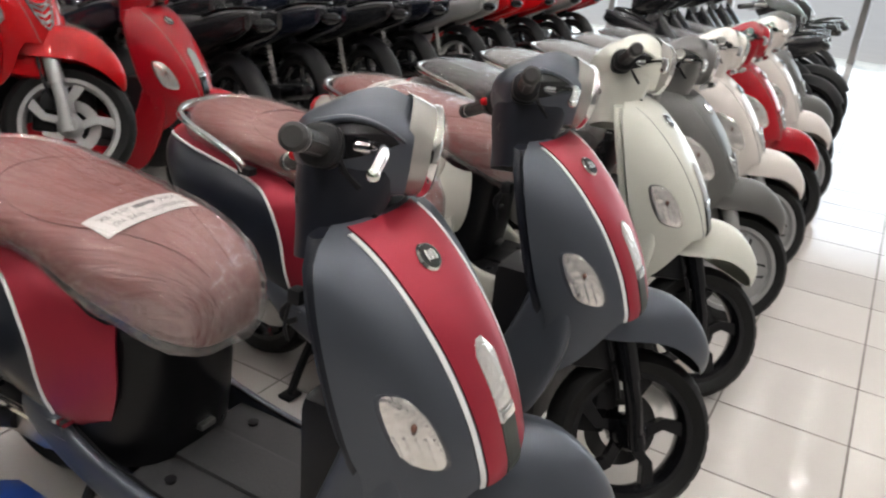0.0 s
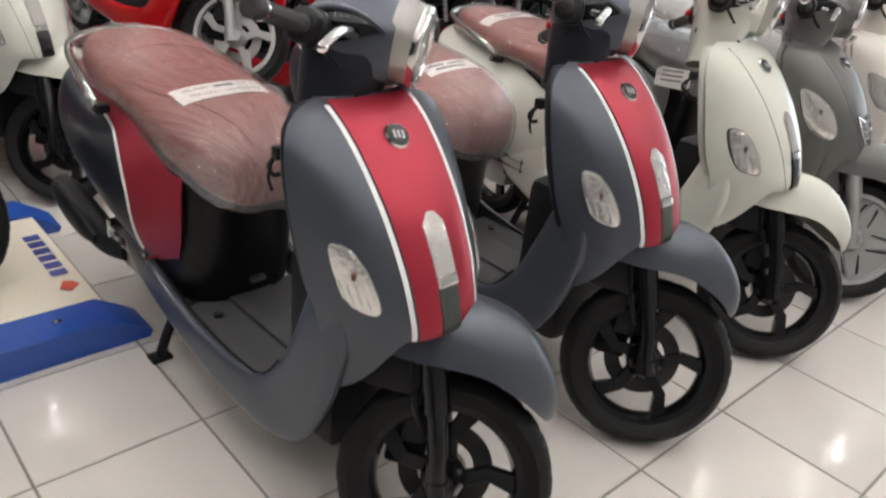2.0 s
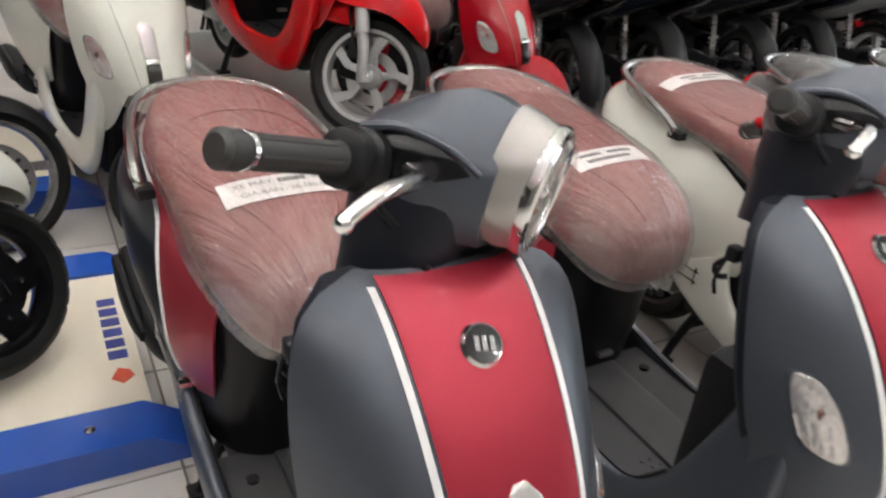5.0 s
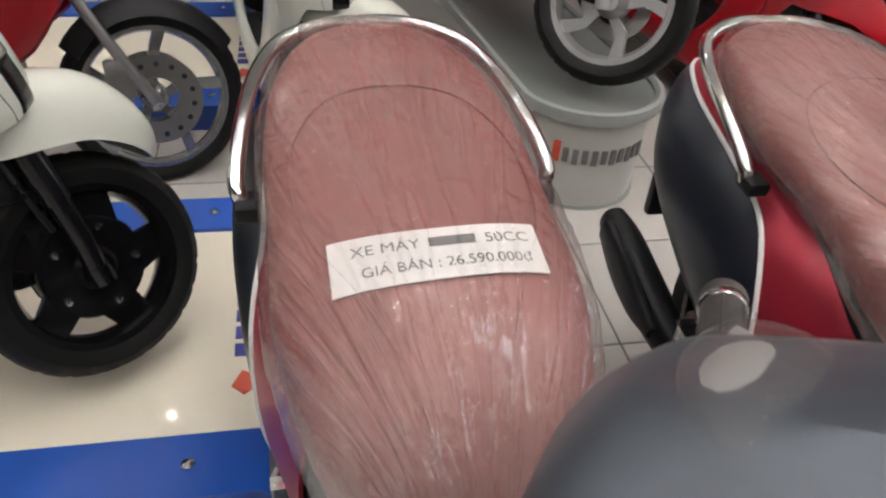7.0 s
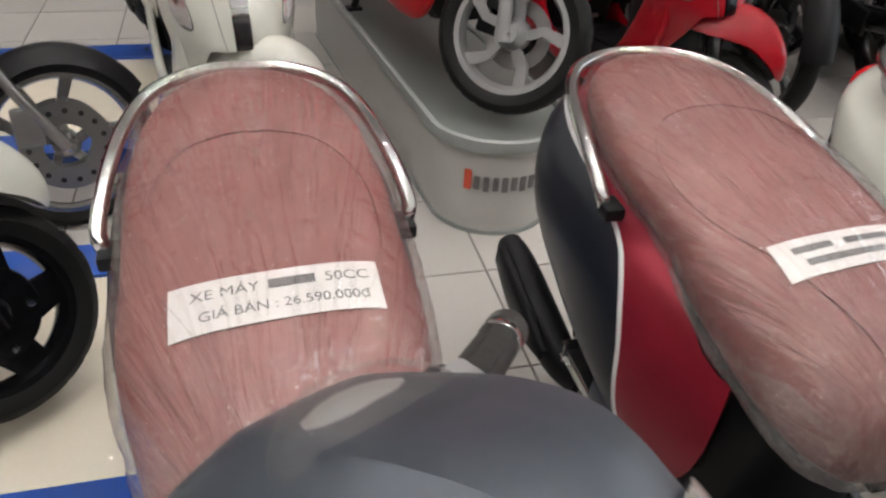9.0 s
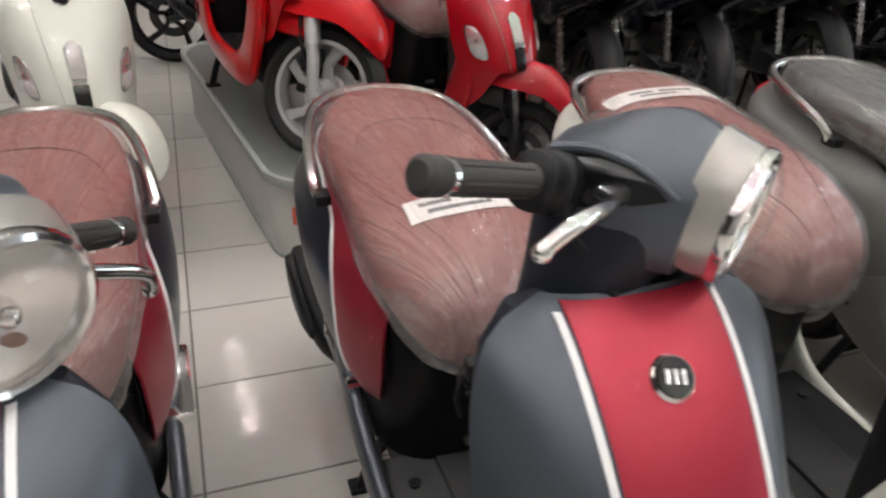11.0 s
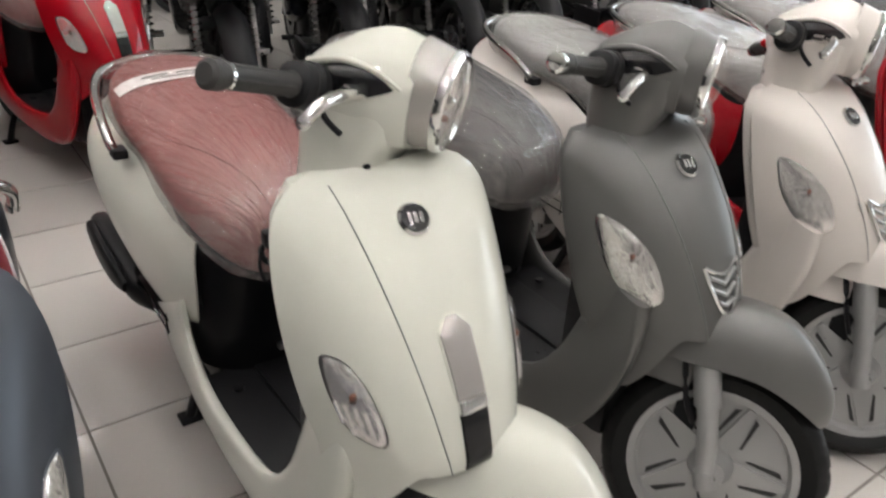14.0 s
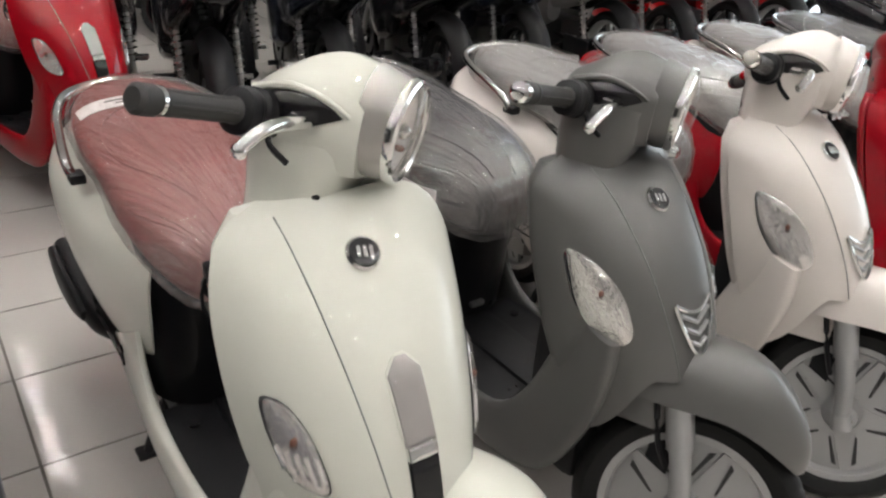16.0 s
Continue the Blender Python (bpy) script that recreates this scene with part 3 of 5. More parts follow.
    part("instrument_lens", moved(ball((0, 0.446, 1.022 + dz), 0.062, 0.038, 0.022, 24), S), LENS, head, "clear bulged speedometer cover")
    part("dial_needle", moved(tube([(-0.030, 0.448, 1.034 + dz), (0.02, 0.442, 1.035 + dz)], 0.002, 5), S), RED_LENS, head)
    slope = 0.23
    for side in (-1, 1):
        at_x = lambda x: (side * x, 0.462 + (x - 0.10) * slope, 0.957 - (x - 0.10) * 0.05 + dz)
        along = Vector((side, slope, 0)).normalized()
        across = Vector((-along.y, along.x, 0))
        barrel = [ring(at_x(x), across * r, (0, 0, r * 1.08), 18, 2.5) for x, r in ((0.080, 0.030), (0.112, 0.031), (0.117, 0.026), (0.121, 0.026), (0.126, 0.030), (0.142, 0.028), (0.147, 0.022))]
        housing = part("switch_housing", moved(skin(barrel), S), BLACK_PLASTIC, root)
        grip = part("grip", moved(skin([ring(at_x(x), across * r, (0, 0, r), 18, 2) for x, r in
                                        ((0.144, 0.0205), (0.149, 0.0165), (0.275, 0.0160), (0.277, 0.0182), (0.296, 0.0182), (0.301, 0.013))]), S), GRIP_RUBBER, root)
        part("grip_ring", moved(skin([ring(at_x(x), across * r, (0, 0, r), 18, 2) for x, r in ((0.266, 0.0162), (0.267, 0.0180), (0.272, 0.0180), (0.273, 0.0162))]), S), CHROME if model == "a" else DARK_METAL, grip)
        if model == "b":
            part("bar_end", moved(skin([ring(at_x(x), across * r, (0, 0, r), 18, 2) for x, r in ((0.295, 0.0170), (0.311, 0.0170), (0.315, 0.012))]), S), CHROME, grip)
        for k in range(6):
            a = k * math.pi / 3
            off = across * (0.0162 * math.cos(a)) + Vector((0, 0, 0.0162 * math.sin(a)))
            part("grip_rib", moved(tube([Vector(at_x(0.155)) + off, Vector(at_x(0.262)) + off * 0.97], 0.0016, 5), S), GRIP_RUBBER, grip)

        def recess_fn(u, v):
            t = v * 1.0
            y = 0.352 + 0.128 * t
            half = 0.165 * min(1.0, (t / 0.75)) ** 0.85
            return head_point(side, y, 0.53 + half * (2 * u - 1), 0.002)
        hollow = part("lever_recess", moved(sheet(recess_fn if side > 0 else (lambda u, v: recess_fn(1 - u, v)), 8, 12, 0.003), S), BLACK_GLOSS, head)
        brow = [head_point(side, 0.344 + 0.134 * t, 0.53 - 0.170 * min(1.0, (t + 0.05) / 0.75) ** 0.85, 0.001 + 0.007 * t) for t in np.linspace(0, 1, 9)]
        part("recess_brow", moved(tube(brow, 0.003, 8, None, 0.007), S), neck, head)
        reach = 0.250
        y2 = 0.398
        lever = join(tube([(side * 0.088, 0.430, 0.966 + dz), (side * 0.106, 0.398, 0.964 + dz), (side * 0.130, 0.388, 0.963 + dz), (side * (reach - 0.03), y2 - 0.008, 0.950 + dz), (side * reach, y2 + 0.004, 0.922 + dz)], 0.0110, 10, 20, 0.0080),
                     ball((side * reach, y2 + 0.005, 0.919 + dz), 0.0100, 0.0100, 0.0100, 12))
        part("brake_lever", moved(lever, S), CHROME, root)
        part("lever_cable", moved(tube([(side * 0.104, 0.440, 0.950 + dz), (side * 0.120, 0.430, 0.925 + dz), (side * 0.108, 0.405, 0.905 + dz)], 0.0045, 6, 10), S), BLACK_PLASTIC, root)
        if side > 0:
            part("indicator_switch", moved(box(0.122, 0.146, 0.460, 0.482, 0.978 + dz, 0.990 + dz, 0.004), S), SILVER, housing, "white rocker switch")
            part("horn_button", moved(ball((0.118, 0.498, 0.952 + dz), 0.013, 0.012, 0.011, 12), S), RED_LENS, housing, "red horn button")
            part("housing_clamp", moved(skin([ring(at_x(x), across * r, (0, 0, r), 18, 2.2) for x, r in ((0.146, 0.020), (0.147, 0.0240), (0.155, 0.0240), (0.156, 0.020))]), S), CHROME, housing)

    # front cover
    base = dz
    z0, z1 = (0.526, 0.887) if model == "a" else (0.502, 0.842)
    hw = lambda z: lerp_table(table, z)[0]
    def notch(u, v):
        t = min(1.0, max(0.0, (abs(2 * u - 1) - 0.46) / 0.44))
        dip = 0.0 if model == "a" else 0.012 * max(0, 1 - abs(2 * u - 1) * 2.2)
        return (1 - v) * (0.150 * t * t * (3 - 2 * t) + dip)

    cover = part("front_cover", shield_sheet(table, lambda z: -hw(z), lambda z: hw(z), z0, z1, 48, 30, 0.006, 0.0, notch), paint, root)
    part("inner_shield", shield_inner(table), NAVY_PLASTIC if look_of["dark_inner"] else paint, root)
    top_w = 0.085
    sw = lambda z: 0.064 + (top_w - 0.064) * max(0, (z - z0) / (z1 - z0)) ** 1.0
    if stripe:
        part("centre_stripe", shield_sheet(table, lambda z: -sw(z), lambda z: sw(z), z0 + 0.001, z1 - 0.004, 20, 26, 0.004, 0.0025), stripe, cover, "satin crimson centre panel")
        for side in (-1, 1):
            lo, hi = (lambda z: sw(z) + 0.004), (lambda z: sw(z) + 0.0118)
            xa, xb = (lo, hi) if side > 0 else ((lambda z: -hi(z)), (lambda z: -lo(z)))
            part("pinstripe", shield_sheet(table, xa, xb, z0 + 0.001, z1 - 0.010, 2, 26, 0.003, 0.002), WHITE_LINE, cover)
    else:
        for side in (-1,) if model == "a" else (-1, 1):
            seam = [shield_point(table, side * (0.042 + 0.050 * ((z - z0) / (z1 - z0)) ** 0.8), z, 0.0006) for z in np.linspace(z0 + 0.0, z1 - 0.012, 16)]
            part("seam", tube(seam, 0.0012, 5), TRAY_GREY, cover)
    ez = 0.832 if model == "a" else 0.783
    e = shield_point(table, 0, ez)
    tilt = Matrix.Translation(e) @ Matrix.Rotation(radians(-48), 4, "X")
    badge = part("badge", moved(skin(turned([(0.024, 0.004), (0.025, -0.004), (0.022, -0.008), (0.019, -0.007)], 24, "y")), tilt), CHROME, cover, "round chrome badge")
    part("badge_face", moved(skin(turned([(0.0212, -0.005), (0.0207, -0.0086), (0.002, -0.0090)], 24, "y")), tilt), BLACK_GLOSS, badge)
    for k, (x, w) in enumerate(((-0.009, 0.006), (0.0, 0.006), (0.009, 0.006))):
        part("badge_mark", moved(box(x - w / 2, x + w / 2, -0.0105, -0.007, -0.008, 0.008, 0.001), tilt @ Matrix.Rotation(0.2, 4, "Y")), CHROME, badge)

    if model == "a":
        shape = [(-0.022, 0.060), (0.000, 0.061), (0.016, 0.028), (0.028, -0.040), (0.020, -0.056), (-0.005, -0.048), (-0.018, 0.004)]
        lx, lz = 0.141, 0.622
    else:
        shape = [(-0.024, 0.080), (0.003, 0.062), (0.024, 0.018), (0.029, -0.050), (0.014, -0.074), (-0.010, -0.054), (-0.023, 0.0)]
        lx, lz = 0.142, 0.630
    for side in (-1, 1):
        pts = [(-side * p[0], p[1]) for p in shape]
        pts = pts if side < 0 else pts[::-1]
        ind = part("turn_signal", frame_of(table, side * lx, lz, pts, 0.005), (SLATE if stripe else MAT_GREY) if model == "a" else CHROME, cover, "clear turn signal in a thin frame")
        part("signal_reflector", almond(table, side * lx, lz, pts, 0.008), REFLECTOR, ind)
        b = shield_point(table, side * (lx + 0.001), lz + 0.016, 0.011)
        part("signal_bulb", ball(b, 0.006, 0.004, 0.006, 12), AMBER, ind)
        part("bulb_shade", ball(b + Vector((-side * 0.008, 0.0, -0.004)), 0.014, 0.004, 0.010, 12), BULB_SHADE, ind)
        for k in range(5):
            x = side * (lx + 0.016 - k * 0.0078)
            rib = [shield_point(table, x - side * q * 0.006, lz - 0.002 - q * (0.042 if 0 < k < 4 else 0.030), 0.0085) for q in np.linspace(0, 1, 5)]
            part("signal_rib", tube(rib, 0.0028, 8), REFLECTOR, ind)
        part("signal_lens", almond(table, side * lx, lz, pts, 0.017), LENS, ind)
    if model == "a":
        pts = [(-0.025, 0.052), (-0.008, 0.070), (0.008, 0.070), (0.025, 0.052), (0.023, -0.030), (-0.023, -0.030)]
        pl = part("position_lamp", almond(table, 0, 0.660, [(p[0] * 1.12, p[1] * 1.03) for p in pts], 0.003, 6, 1), stripe or paint, cover)
        part("lamp_reflector", almond(table, 0, 0.660, pts, 0.006, 6, 0), REFLECTOR if stripe else LAMP_GREY, pl)
        part("lamp_lens", almond(table, 0, 0.660, pts, 0.011, 6, 0), LENS, pl)
        part("lamp_strip", almond(table, 0, 0.622, [(-0.023, 0.009), (0.023, 0.009), (0.023, -0.009), (-0.023, -0.009)], 0.009, 6, 0), CHROME, pl)
        part("lamp_foot", almond(table, 0, 0.571, [(-0.023, 0.043), (0.023, 0.043), (0.022, -0.043), (-0.022, -0.043)], 0.006, 6, 0), FOOT_GREY if stripe else BLACK_GLOSS, pl)
    else:
        for side in (-1, 1):
            v = [shield_point(table, side * x, z, 0.006) for x, z in ((0.046, 0.636), (0.038, 0.600), (0.020, 0.558), (0.0, 0.540))]
            part("grille_edge", tube(v, 0.004, 6, 12), CHROME, cover)
            v = [shield_point(table, side * x, z, 0.006) for x, z in ((0.046, 0.636), (0.02, 0.622), (0.0, 0.618))]
            part("grille_edge", tube(v, 0.004, 6, 8), CHROME, cover)
        for k, (w, z) in enumerate(((0.036, 0.608), (0.029, 0.588), (0.019, 0.568))):
            v = [shield_point(table, x, z - 0.008 + abs(x) * 0.5, 0.004) for x in np.linspace(-w, w, 7)]
            part("grille_bar", tube(v, 0.0045, 6), SILVER, cover)

    # bag hook and key on the rider's side, at the shield's shoulder
    if model == "a":
        hook = part("bag_hook", join(box(-0.172, -0.150, 0.362, 0.384, 0.782, 0.806, 0.005), tube([(-0.162, 0.378, 0.786), (-0.168, 0.396, 0.764), (-0.162, 0.392, 0.746), (-0.154, 0.380, 0.750)], 0.0045, 8, 12)), BLACK_PLASTIC, root)
        part("hook_cord", tube([(-0.166, 0.380, 0.790), (-0.176, 0.384, 0.750), (-0.170, 0.382, 0.722)], 0.003, 6, 8), BLACK_PLASTIC, hook)

    # legs of the shield running down into the floor
    low = [(0.190, 0.560), (0.190, 0.455), (0.225, 0.325), (0.300, 0.205), (0.420, 0.165), (0.620, 0.170), (0.820, 0.205), (0.980, 0.265), (1.050, 0.320)]
    upp = [(0.290, 0.590), (0.330, 0.470), (0.375, 0.360), (0.440, 0.285), (0.520, 0.268), (0.680, 0.270), (0.850, 0.300), (0.960, 0.350), (1.040, 0.390)]
    if not stripe:
        # the plain body runs on into the side panel in one sweep
        upp = upp[:5] + [(0.650, 0.268), (0.755, 0.285), (0.825, 0.345), (0.850, 0.430)]
    lo_s, up_s = spline(low, 34), spline(upp, 34)
    for side in (-1, 1):
        rings = []
        for k, (a, b) in enumerate(zip(lo_s, up_s)):
            t = k / 33
            mid = (Vector((0, *a)) + Vector((0, *b))) / 2
            half = (Vector((0, *b)) - Vector((0, *a))) / 2
            x = (0.128 + 0.048 * math.sin(min(1, t * 1.4) * math.pi / 2) + (0.0 if stripe else -0.006 * max(0.0, (t - 0.72) / 0.28))) * side
            rings.append(ring((x, mid.y, mid.z), (0.026 - 0.010 * min(1.0, t * 3), 0, 0), half, 18, 3.0))
        part("side_skirt", skin(rings), paint, root)
        trim = [(side * 0.164, *p) for p in upp[2:]]
        if look_of["dark_inner"]:
            part("floor_trim", tube(trim, 0.0035, 6, 24), BLACK_PLASTIC, root)
    part("floorboard", join(box(-0.166, 0.166, 0.36, 0.80, 0.235, 0.262, 0.008), box(-0.06, 0.06, 0.42, 0.80, 0.255, 0.272, 0.010)), MAT_GREY if look_of["dark_inner"] else BLACK_PLASTIC, root, "dark ribbed rubber floorboard")
    dots = [moved(skin(turned([(0.0045, 0.258), (0.004, 0.2645), (0.001, 0.265)], 6, "z")), Matrix.Translation((-0.10 + 0.022 * p + 0.011 * (q % 2), 0.405 + 0.019 * q, 0))) for p in range(10) for q in range(5)]
    part("grip_dots", join(*dots), MAT_GREY if look_of["dark_inner"] else BLACK_PLASTIC, root)
    for side in (-1, 1):
        for y in (0.44, 0.72):
            part("floor_bolt", moved(skin(turned([(0.011, 0.258), (0.012, 0.268), (0.006, 0.2685)], 12, "z")), Matrix.Translation((side * 0.115, y, 0))), BLACK_PLASTIC, root)
    part("wheel_well", join(box(-0.13, 0.13, 0.245, 0.40, 0.19, 0.60, 0.03), box(-0.12, 0.12, 0.34, 1.0, 0.17, 0.24, 0.02)), BLACK_PLASTIC, root)

    # under the seat
    nose = []
    for z, w, y0, y1 in spline([(0.262, 0.160, 0.765, 1.15), (0.36, 0.161, 0.748, 1.15), (0.48, 0.158, 0.735, 1.15), (0.58, 0.150, 0.715, 1.15), (0.65, 0.138, 0.700, 1.15)], 14):
        nose.append(ring((0, (y0 + y1) / 2, z), (w, 0, 0), (0, (y1 - y0) / 2, 0), 36, 2.8))
    part("seat_base", skin(nose), BASE_BLACK, root, "glossy black panel under the seat nose")
    part("base_catch", box(-0.01, 0.03, 0.742, 0.760, 0.305, 0.318, 0.003), STEEL, root)

    body_rows = smooth_table([(0.790, 0.146, 0.345, 0.640), (0.830, 0.158, 0.305, 0.645), (0.890, 0.172, 0.272, 0.652), (0.960, 0.190, 0.270, 0.662), (1.060, 0.208, 0.312, 0.673), (1.180, 0.218, 0.378, 0.683),
                              (1.320, 0.212, 0.452, 0.693), (1.400, 0.188, 0.505, 0.700), (1.475, 0.135, 0.575, 0.702), (1.525, 0.055, 0.620, 0.692)], 60)

    def side_point(side, y, a, grow=0.0):
        w, zb_, zt = lerp_table(body_rows, y)
        ang = radians(a)
        cz, h = (zb_ + zt) / 2, (zt - zb_) / 2
        c, s = math.cos(ang), math.sin(ang)
        p = 2.6
        return Vector((side * (w + grow) * abs(c) ** (2 / p), y, cz + (h + grow) * math.copysign(abs(s) ** (2 / p), s)))
    core = []
    for y in np.linspace(0.81, 1.51, 18):
        w, zb_, zt = lerp_table(body_rows, y)
        core.append(ring((0, y, (zb_ + zt) / 2), (w - 0.008, 0, 0), (0, 0, (zt - zb_) / 2 - 0.008), 24, 2.6))
    part("rear_body", skin(core), BLACK_PLASTIC, root)
    oval_top = [(0.965, -22), (0.985, 6), (1.040, 30), (1.110, 42), (1.250, 47), (1.370, 47), (1.450, 42), (1.500, 34)]
    oval_low = [(0.965, -24), (0.985, -46), (1.040, -66), (1.110, -75), (1.250, -76), (1.370, -76), (1.450, -76), (1.500, -74)]
    for side in (-1, 1):
        def fn_side(u, v):
            a = -76 + 148 * (u if side > 0 else 1 - u)
            y0 = 0.800 + (0.055 if a > 5 else 0.115) * ((a - 5) / 60.0) ** 2
            return side_point(side, y0 + (1.522 - y0) * v, a)

        part("side_panel", sheet(fn_side, 20, 34, 0.005), stripe if rear else paint, root)
        if rear:
            tops, lows = smooth_table(oval_top), smooth_table(oval_low)

            def fn_oval(u, v):
                y = 0.965 + 0.535 * (1 - math.cos(math.pi * v / 2))
                a0, a1 = lerp_table(lows, y)[0], lerp_table(tops, y)[0]
                return side_point(side, y, a0 + (a1 - a0) * (u if side > 0 else 1 - u), 0.002)
            part("tail_panel", sheet(fn_oval, 16, 34, 0.008, 0.004), rear, root)
            line = [side_point(side, y, a, 0.0055) for y, a in [p for p in lows[::-2] if p[0] < 1.10] + tops[::2]]
            part("piping", tube(line, 0.0042, 6), WHITE_LINE, root)
        else:
            line = [side_point(side, y, a, 0.0006) for y, a in zip(np.linspace(0.96, 1.30, 14), np.linspace(-70, -8, 14))]
            part("seam", tube(line, 0.002, 5), BLACK_PLASTIC, root)
        peg = join(box(side * 0.150 - 0.02, side * 0.150 + 0.05 * side + 0.02, 0.93, 1.16, 0.295, 0.325, 0.012))
        part("foot_peg", moved(peg, Matrix.Translation((0, 0, 0.02))), CHROME if look_of["dark_inner"] else BLACK_GLOSS, root)
    part("tail_lamp", ball((0, 1.535, 0.650), 0.070, 0.035, 0.042, 18), RED_LENS, root)
    part("rear_mudguard", join(box(-0.07, 0.07, 1.40, 1.55, 0.36, 0.60, 0.03), box(-0.085, 0.085, 1.54, 1.565, 0.30, 0.46, 0.01)), BLACK_PLASTIC, root)
    wheel_parts(root, Matrix.Translation((0, 1.235, 0.209)), rim_mat, wheel_style, 0.209, 0.044, "rear_wheel")
    part("engine", join(box(-0.02, 0.13, 0.98, 1.34, 0.17, 0.33, 0.04), box(-0.16, -0.05, 1.02, 1.22, 0.20, 0.34, 0.04), box(-0.09, 0.09, 0.9, 1.1, 0.2, 0.36, 0.03)), STEEL, root)
    muff = []
    for y, x, z, r in spline([(1.13, -0.155, 0.260, 0.026), (1.19, -0.175, 0.274, 0.040), (1.29, -0.186, 0.298, 0.046), (1.42, -0.190, 0.324, 0.045), (1.49, -0.190, 0.336, 0.032)], 16):
        muff.append(ring((x, y, z), (r * 0.8, 0, 0), (0, -0.2 * r, r), 18, 2.4))
    muffler = part("muffler", skin(muff), BLACK_PLASTIC, root, "black muffler with a ribbed heat shield")
    shield = []
    for y, x, z, r in spline([(1.20, -0.206, 0.286, 0.015), (1.26, -0.218, 0.302, 0.034), (1.35, -0.224, 0.326, 0.038), (1.44, -0.222, 0.348, 0.026)], 12):
        shield.append(ring((x, y, z), (0.014, 0, 0), (0, -0.2 * r, r), 14, 3))
    part("heat_shield", skin(shield), BLACK_PLASTIC, muffler)
    for side in (-1, 1):
        part("stand_leg", tube([(side * 0.09, 0.95, 0.20), (side * 0.13, 0.97, 0.10), (side * 0.155, 0.985, 0.012)], 0.013, 8, 6), BLACK_PLASTIC, root)
        part("stand_foot", box(side * 0.155 - 0.028, side * 0.155 + 0.028, 0.965, 1.01, 0.0, 0.012, 0.004), BLACK_PLASTIC, root)
    part("stand_bar", tube([(-0.12, 0.965, 0.13), (0.12, 0.965, 0.13)], 0.010, 8), BLACK_PLASTIC, root)

    # seat, its wrapping and the grab rail
    def seat_skin(grow, folds=0.0):
        n = 132 if folds else 40
        rows = spline(SEAT_ROWS, 104) if folds else SEAT_ROWS
        rings = []
        for k, (y, w, zb_, zt) in enumerate(rows):
            y += (-grow if k < 2 else grow if k > len(rows) - 3 else 0.0) * 1.4
            r = ring((0, y, (zb_ + zt) / 2), (w + grow, 0, 0), (0, 0, (zt - zb_) / 2 + grow), n, 2.7)
            if folds:
                for v in r:
                    # the film is tight over the top and hangs loose and crumpled round the lower edge
                    low_ = min(1.0, max(0.0, (zt - 0.035 - v.z) / (zt - zb_ + 0.01)))
                    ang = math.atan2(v.x, y - 0.50) * 1.6
                    far_ = math.hypot(v.x, y - 0.80)
                    pleat = 1 - abs(noise.noise(Vector((ang * 7.0 + v.z * 9, far_ * 2.2, 3.1)))) * 2
                    fine = 1 - abs(noise.noise(Vector((ang * 17.0 + v.z * 22, far_ * 4.0, 8.7)))) * 2
                    sag = noise.noise(Vector((v.x * 9, y * 5, v.z * 9)))
                    crease = 1 - abs(noise.noise(Vector((v.x * 24, y * 15 + 4.0, v.z * 24)))) * 2.4
                    rumple = 1 - abs(noise.noise(Vector((v.x * 46 + 3.0, y * 30, v.z * 46)))) * 2.4
                    loose = max(0.0, noise.noise(Vector((v.x * 5 + 7.0, y * 4.5, v.z * 4))) + 0.12)
                    d = Vector((v.x, 0, (v.z - 0.68) * 1.4)).normalized()
                    v += d * folds * (0.55 * pleat + 0.35 * fine + 0.7 * sag + (0.8 * crease + 0.45 * rumple) * (0.4 + 2.2 * loose)) * (1 + 1.5 * low_)
                    v += d * (0.003 + 0.034 * loose) * low_
            rings.append(r)
        return skin(rings)
    seat = part("seat", seat_skin(0.0), seat_mat, root, look_of["seat_label"])
    half = [(0.030, 0.680), (0.046, 0.750), (0.084, 0.850), (0.122, 0.930), (0.139, 1.020), (0.132, 1.110), (0.094, 1.180), (0.040, 1.206), (0.0, 1.210)]
    outline = spline(half + [(-x, y) for x, y in half[-2::-1]], 64)
    part("seat_seam", tube([seat_top(x, y, 0.0015) for x, y in outline], 0.0015, 5), seat_mat, seat)
    part("wrapping", seat_skin(0.0075, 0.0034), FILM, seat, "creased clear plastic wrapping")
    rail = [(-0.198, 1.115, 0.672), (-0.204, 1.128, 0.698), (-0.196, 1.210, 0.724), (-0.176, 1.325, 0.745), (-0.138, 1.415, 0.758), (-0.070, 1.468, 0.763), (0.0, 1.478, 0.764)]
    rail = rail + [(-x, y, z) for x, y, z in rail[-2::-1]]
    gr = part("grab_rail", tube(rail, 0.011, 12, 60), CHROME, root, "chrome tube grab rail")
    for side in (-1, 1):
        part("rail_bracket", box(side * 0.192 - 0.016, side * 0.192 + 0.016, 1.085, 1.130, 0.660, 0.682, 0.006), BLACK_PLASTIC, gr)
    root.matrix_world = at
    return root


def shield_inner(table):
    """The rider's side of the leg shield."""
    rings = []
    for z in np.linspace(0.265, table[-1][0] - 0.016, 18):
        w, yf, ye = lerp_table(table, z)
        rings.append(ring((0, ye + 0.020 + max(0, 0.42 - z) * 0.45, z), (w * 0.955, 0, 0), (0, 0.020, 0), 24, 3.5))
    return skin(rings)


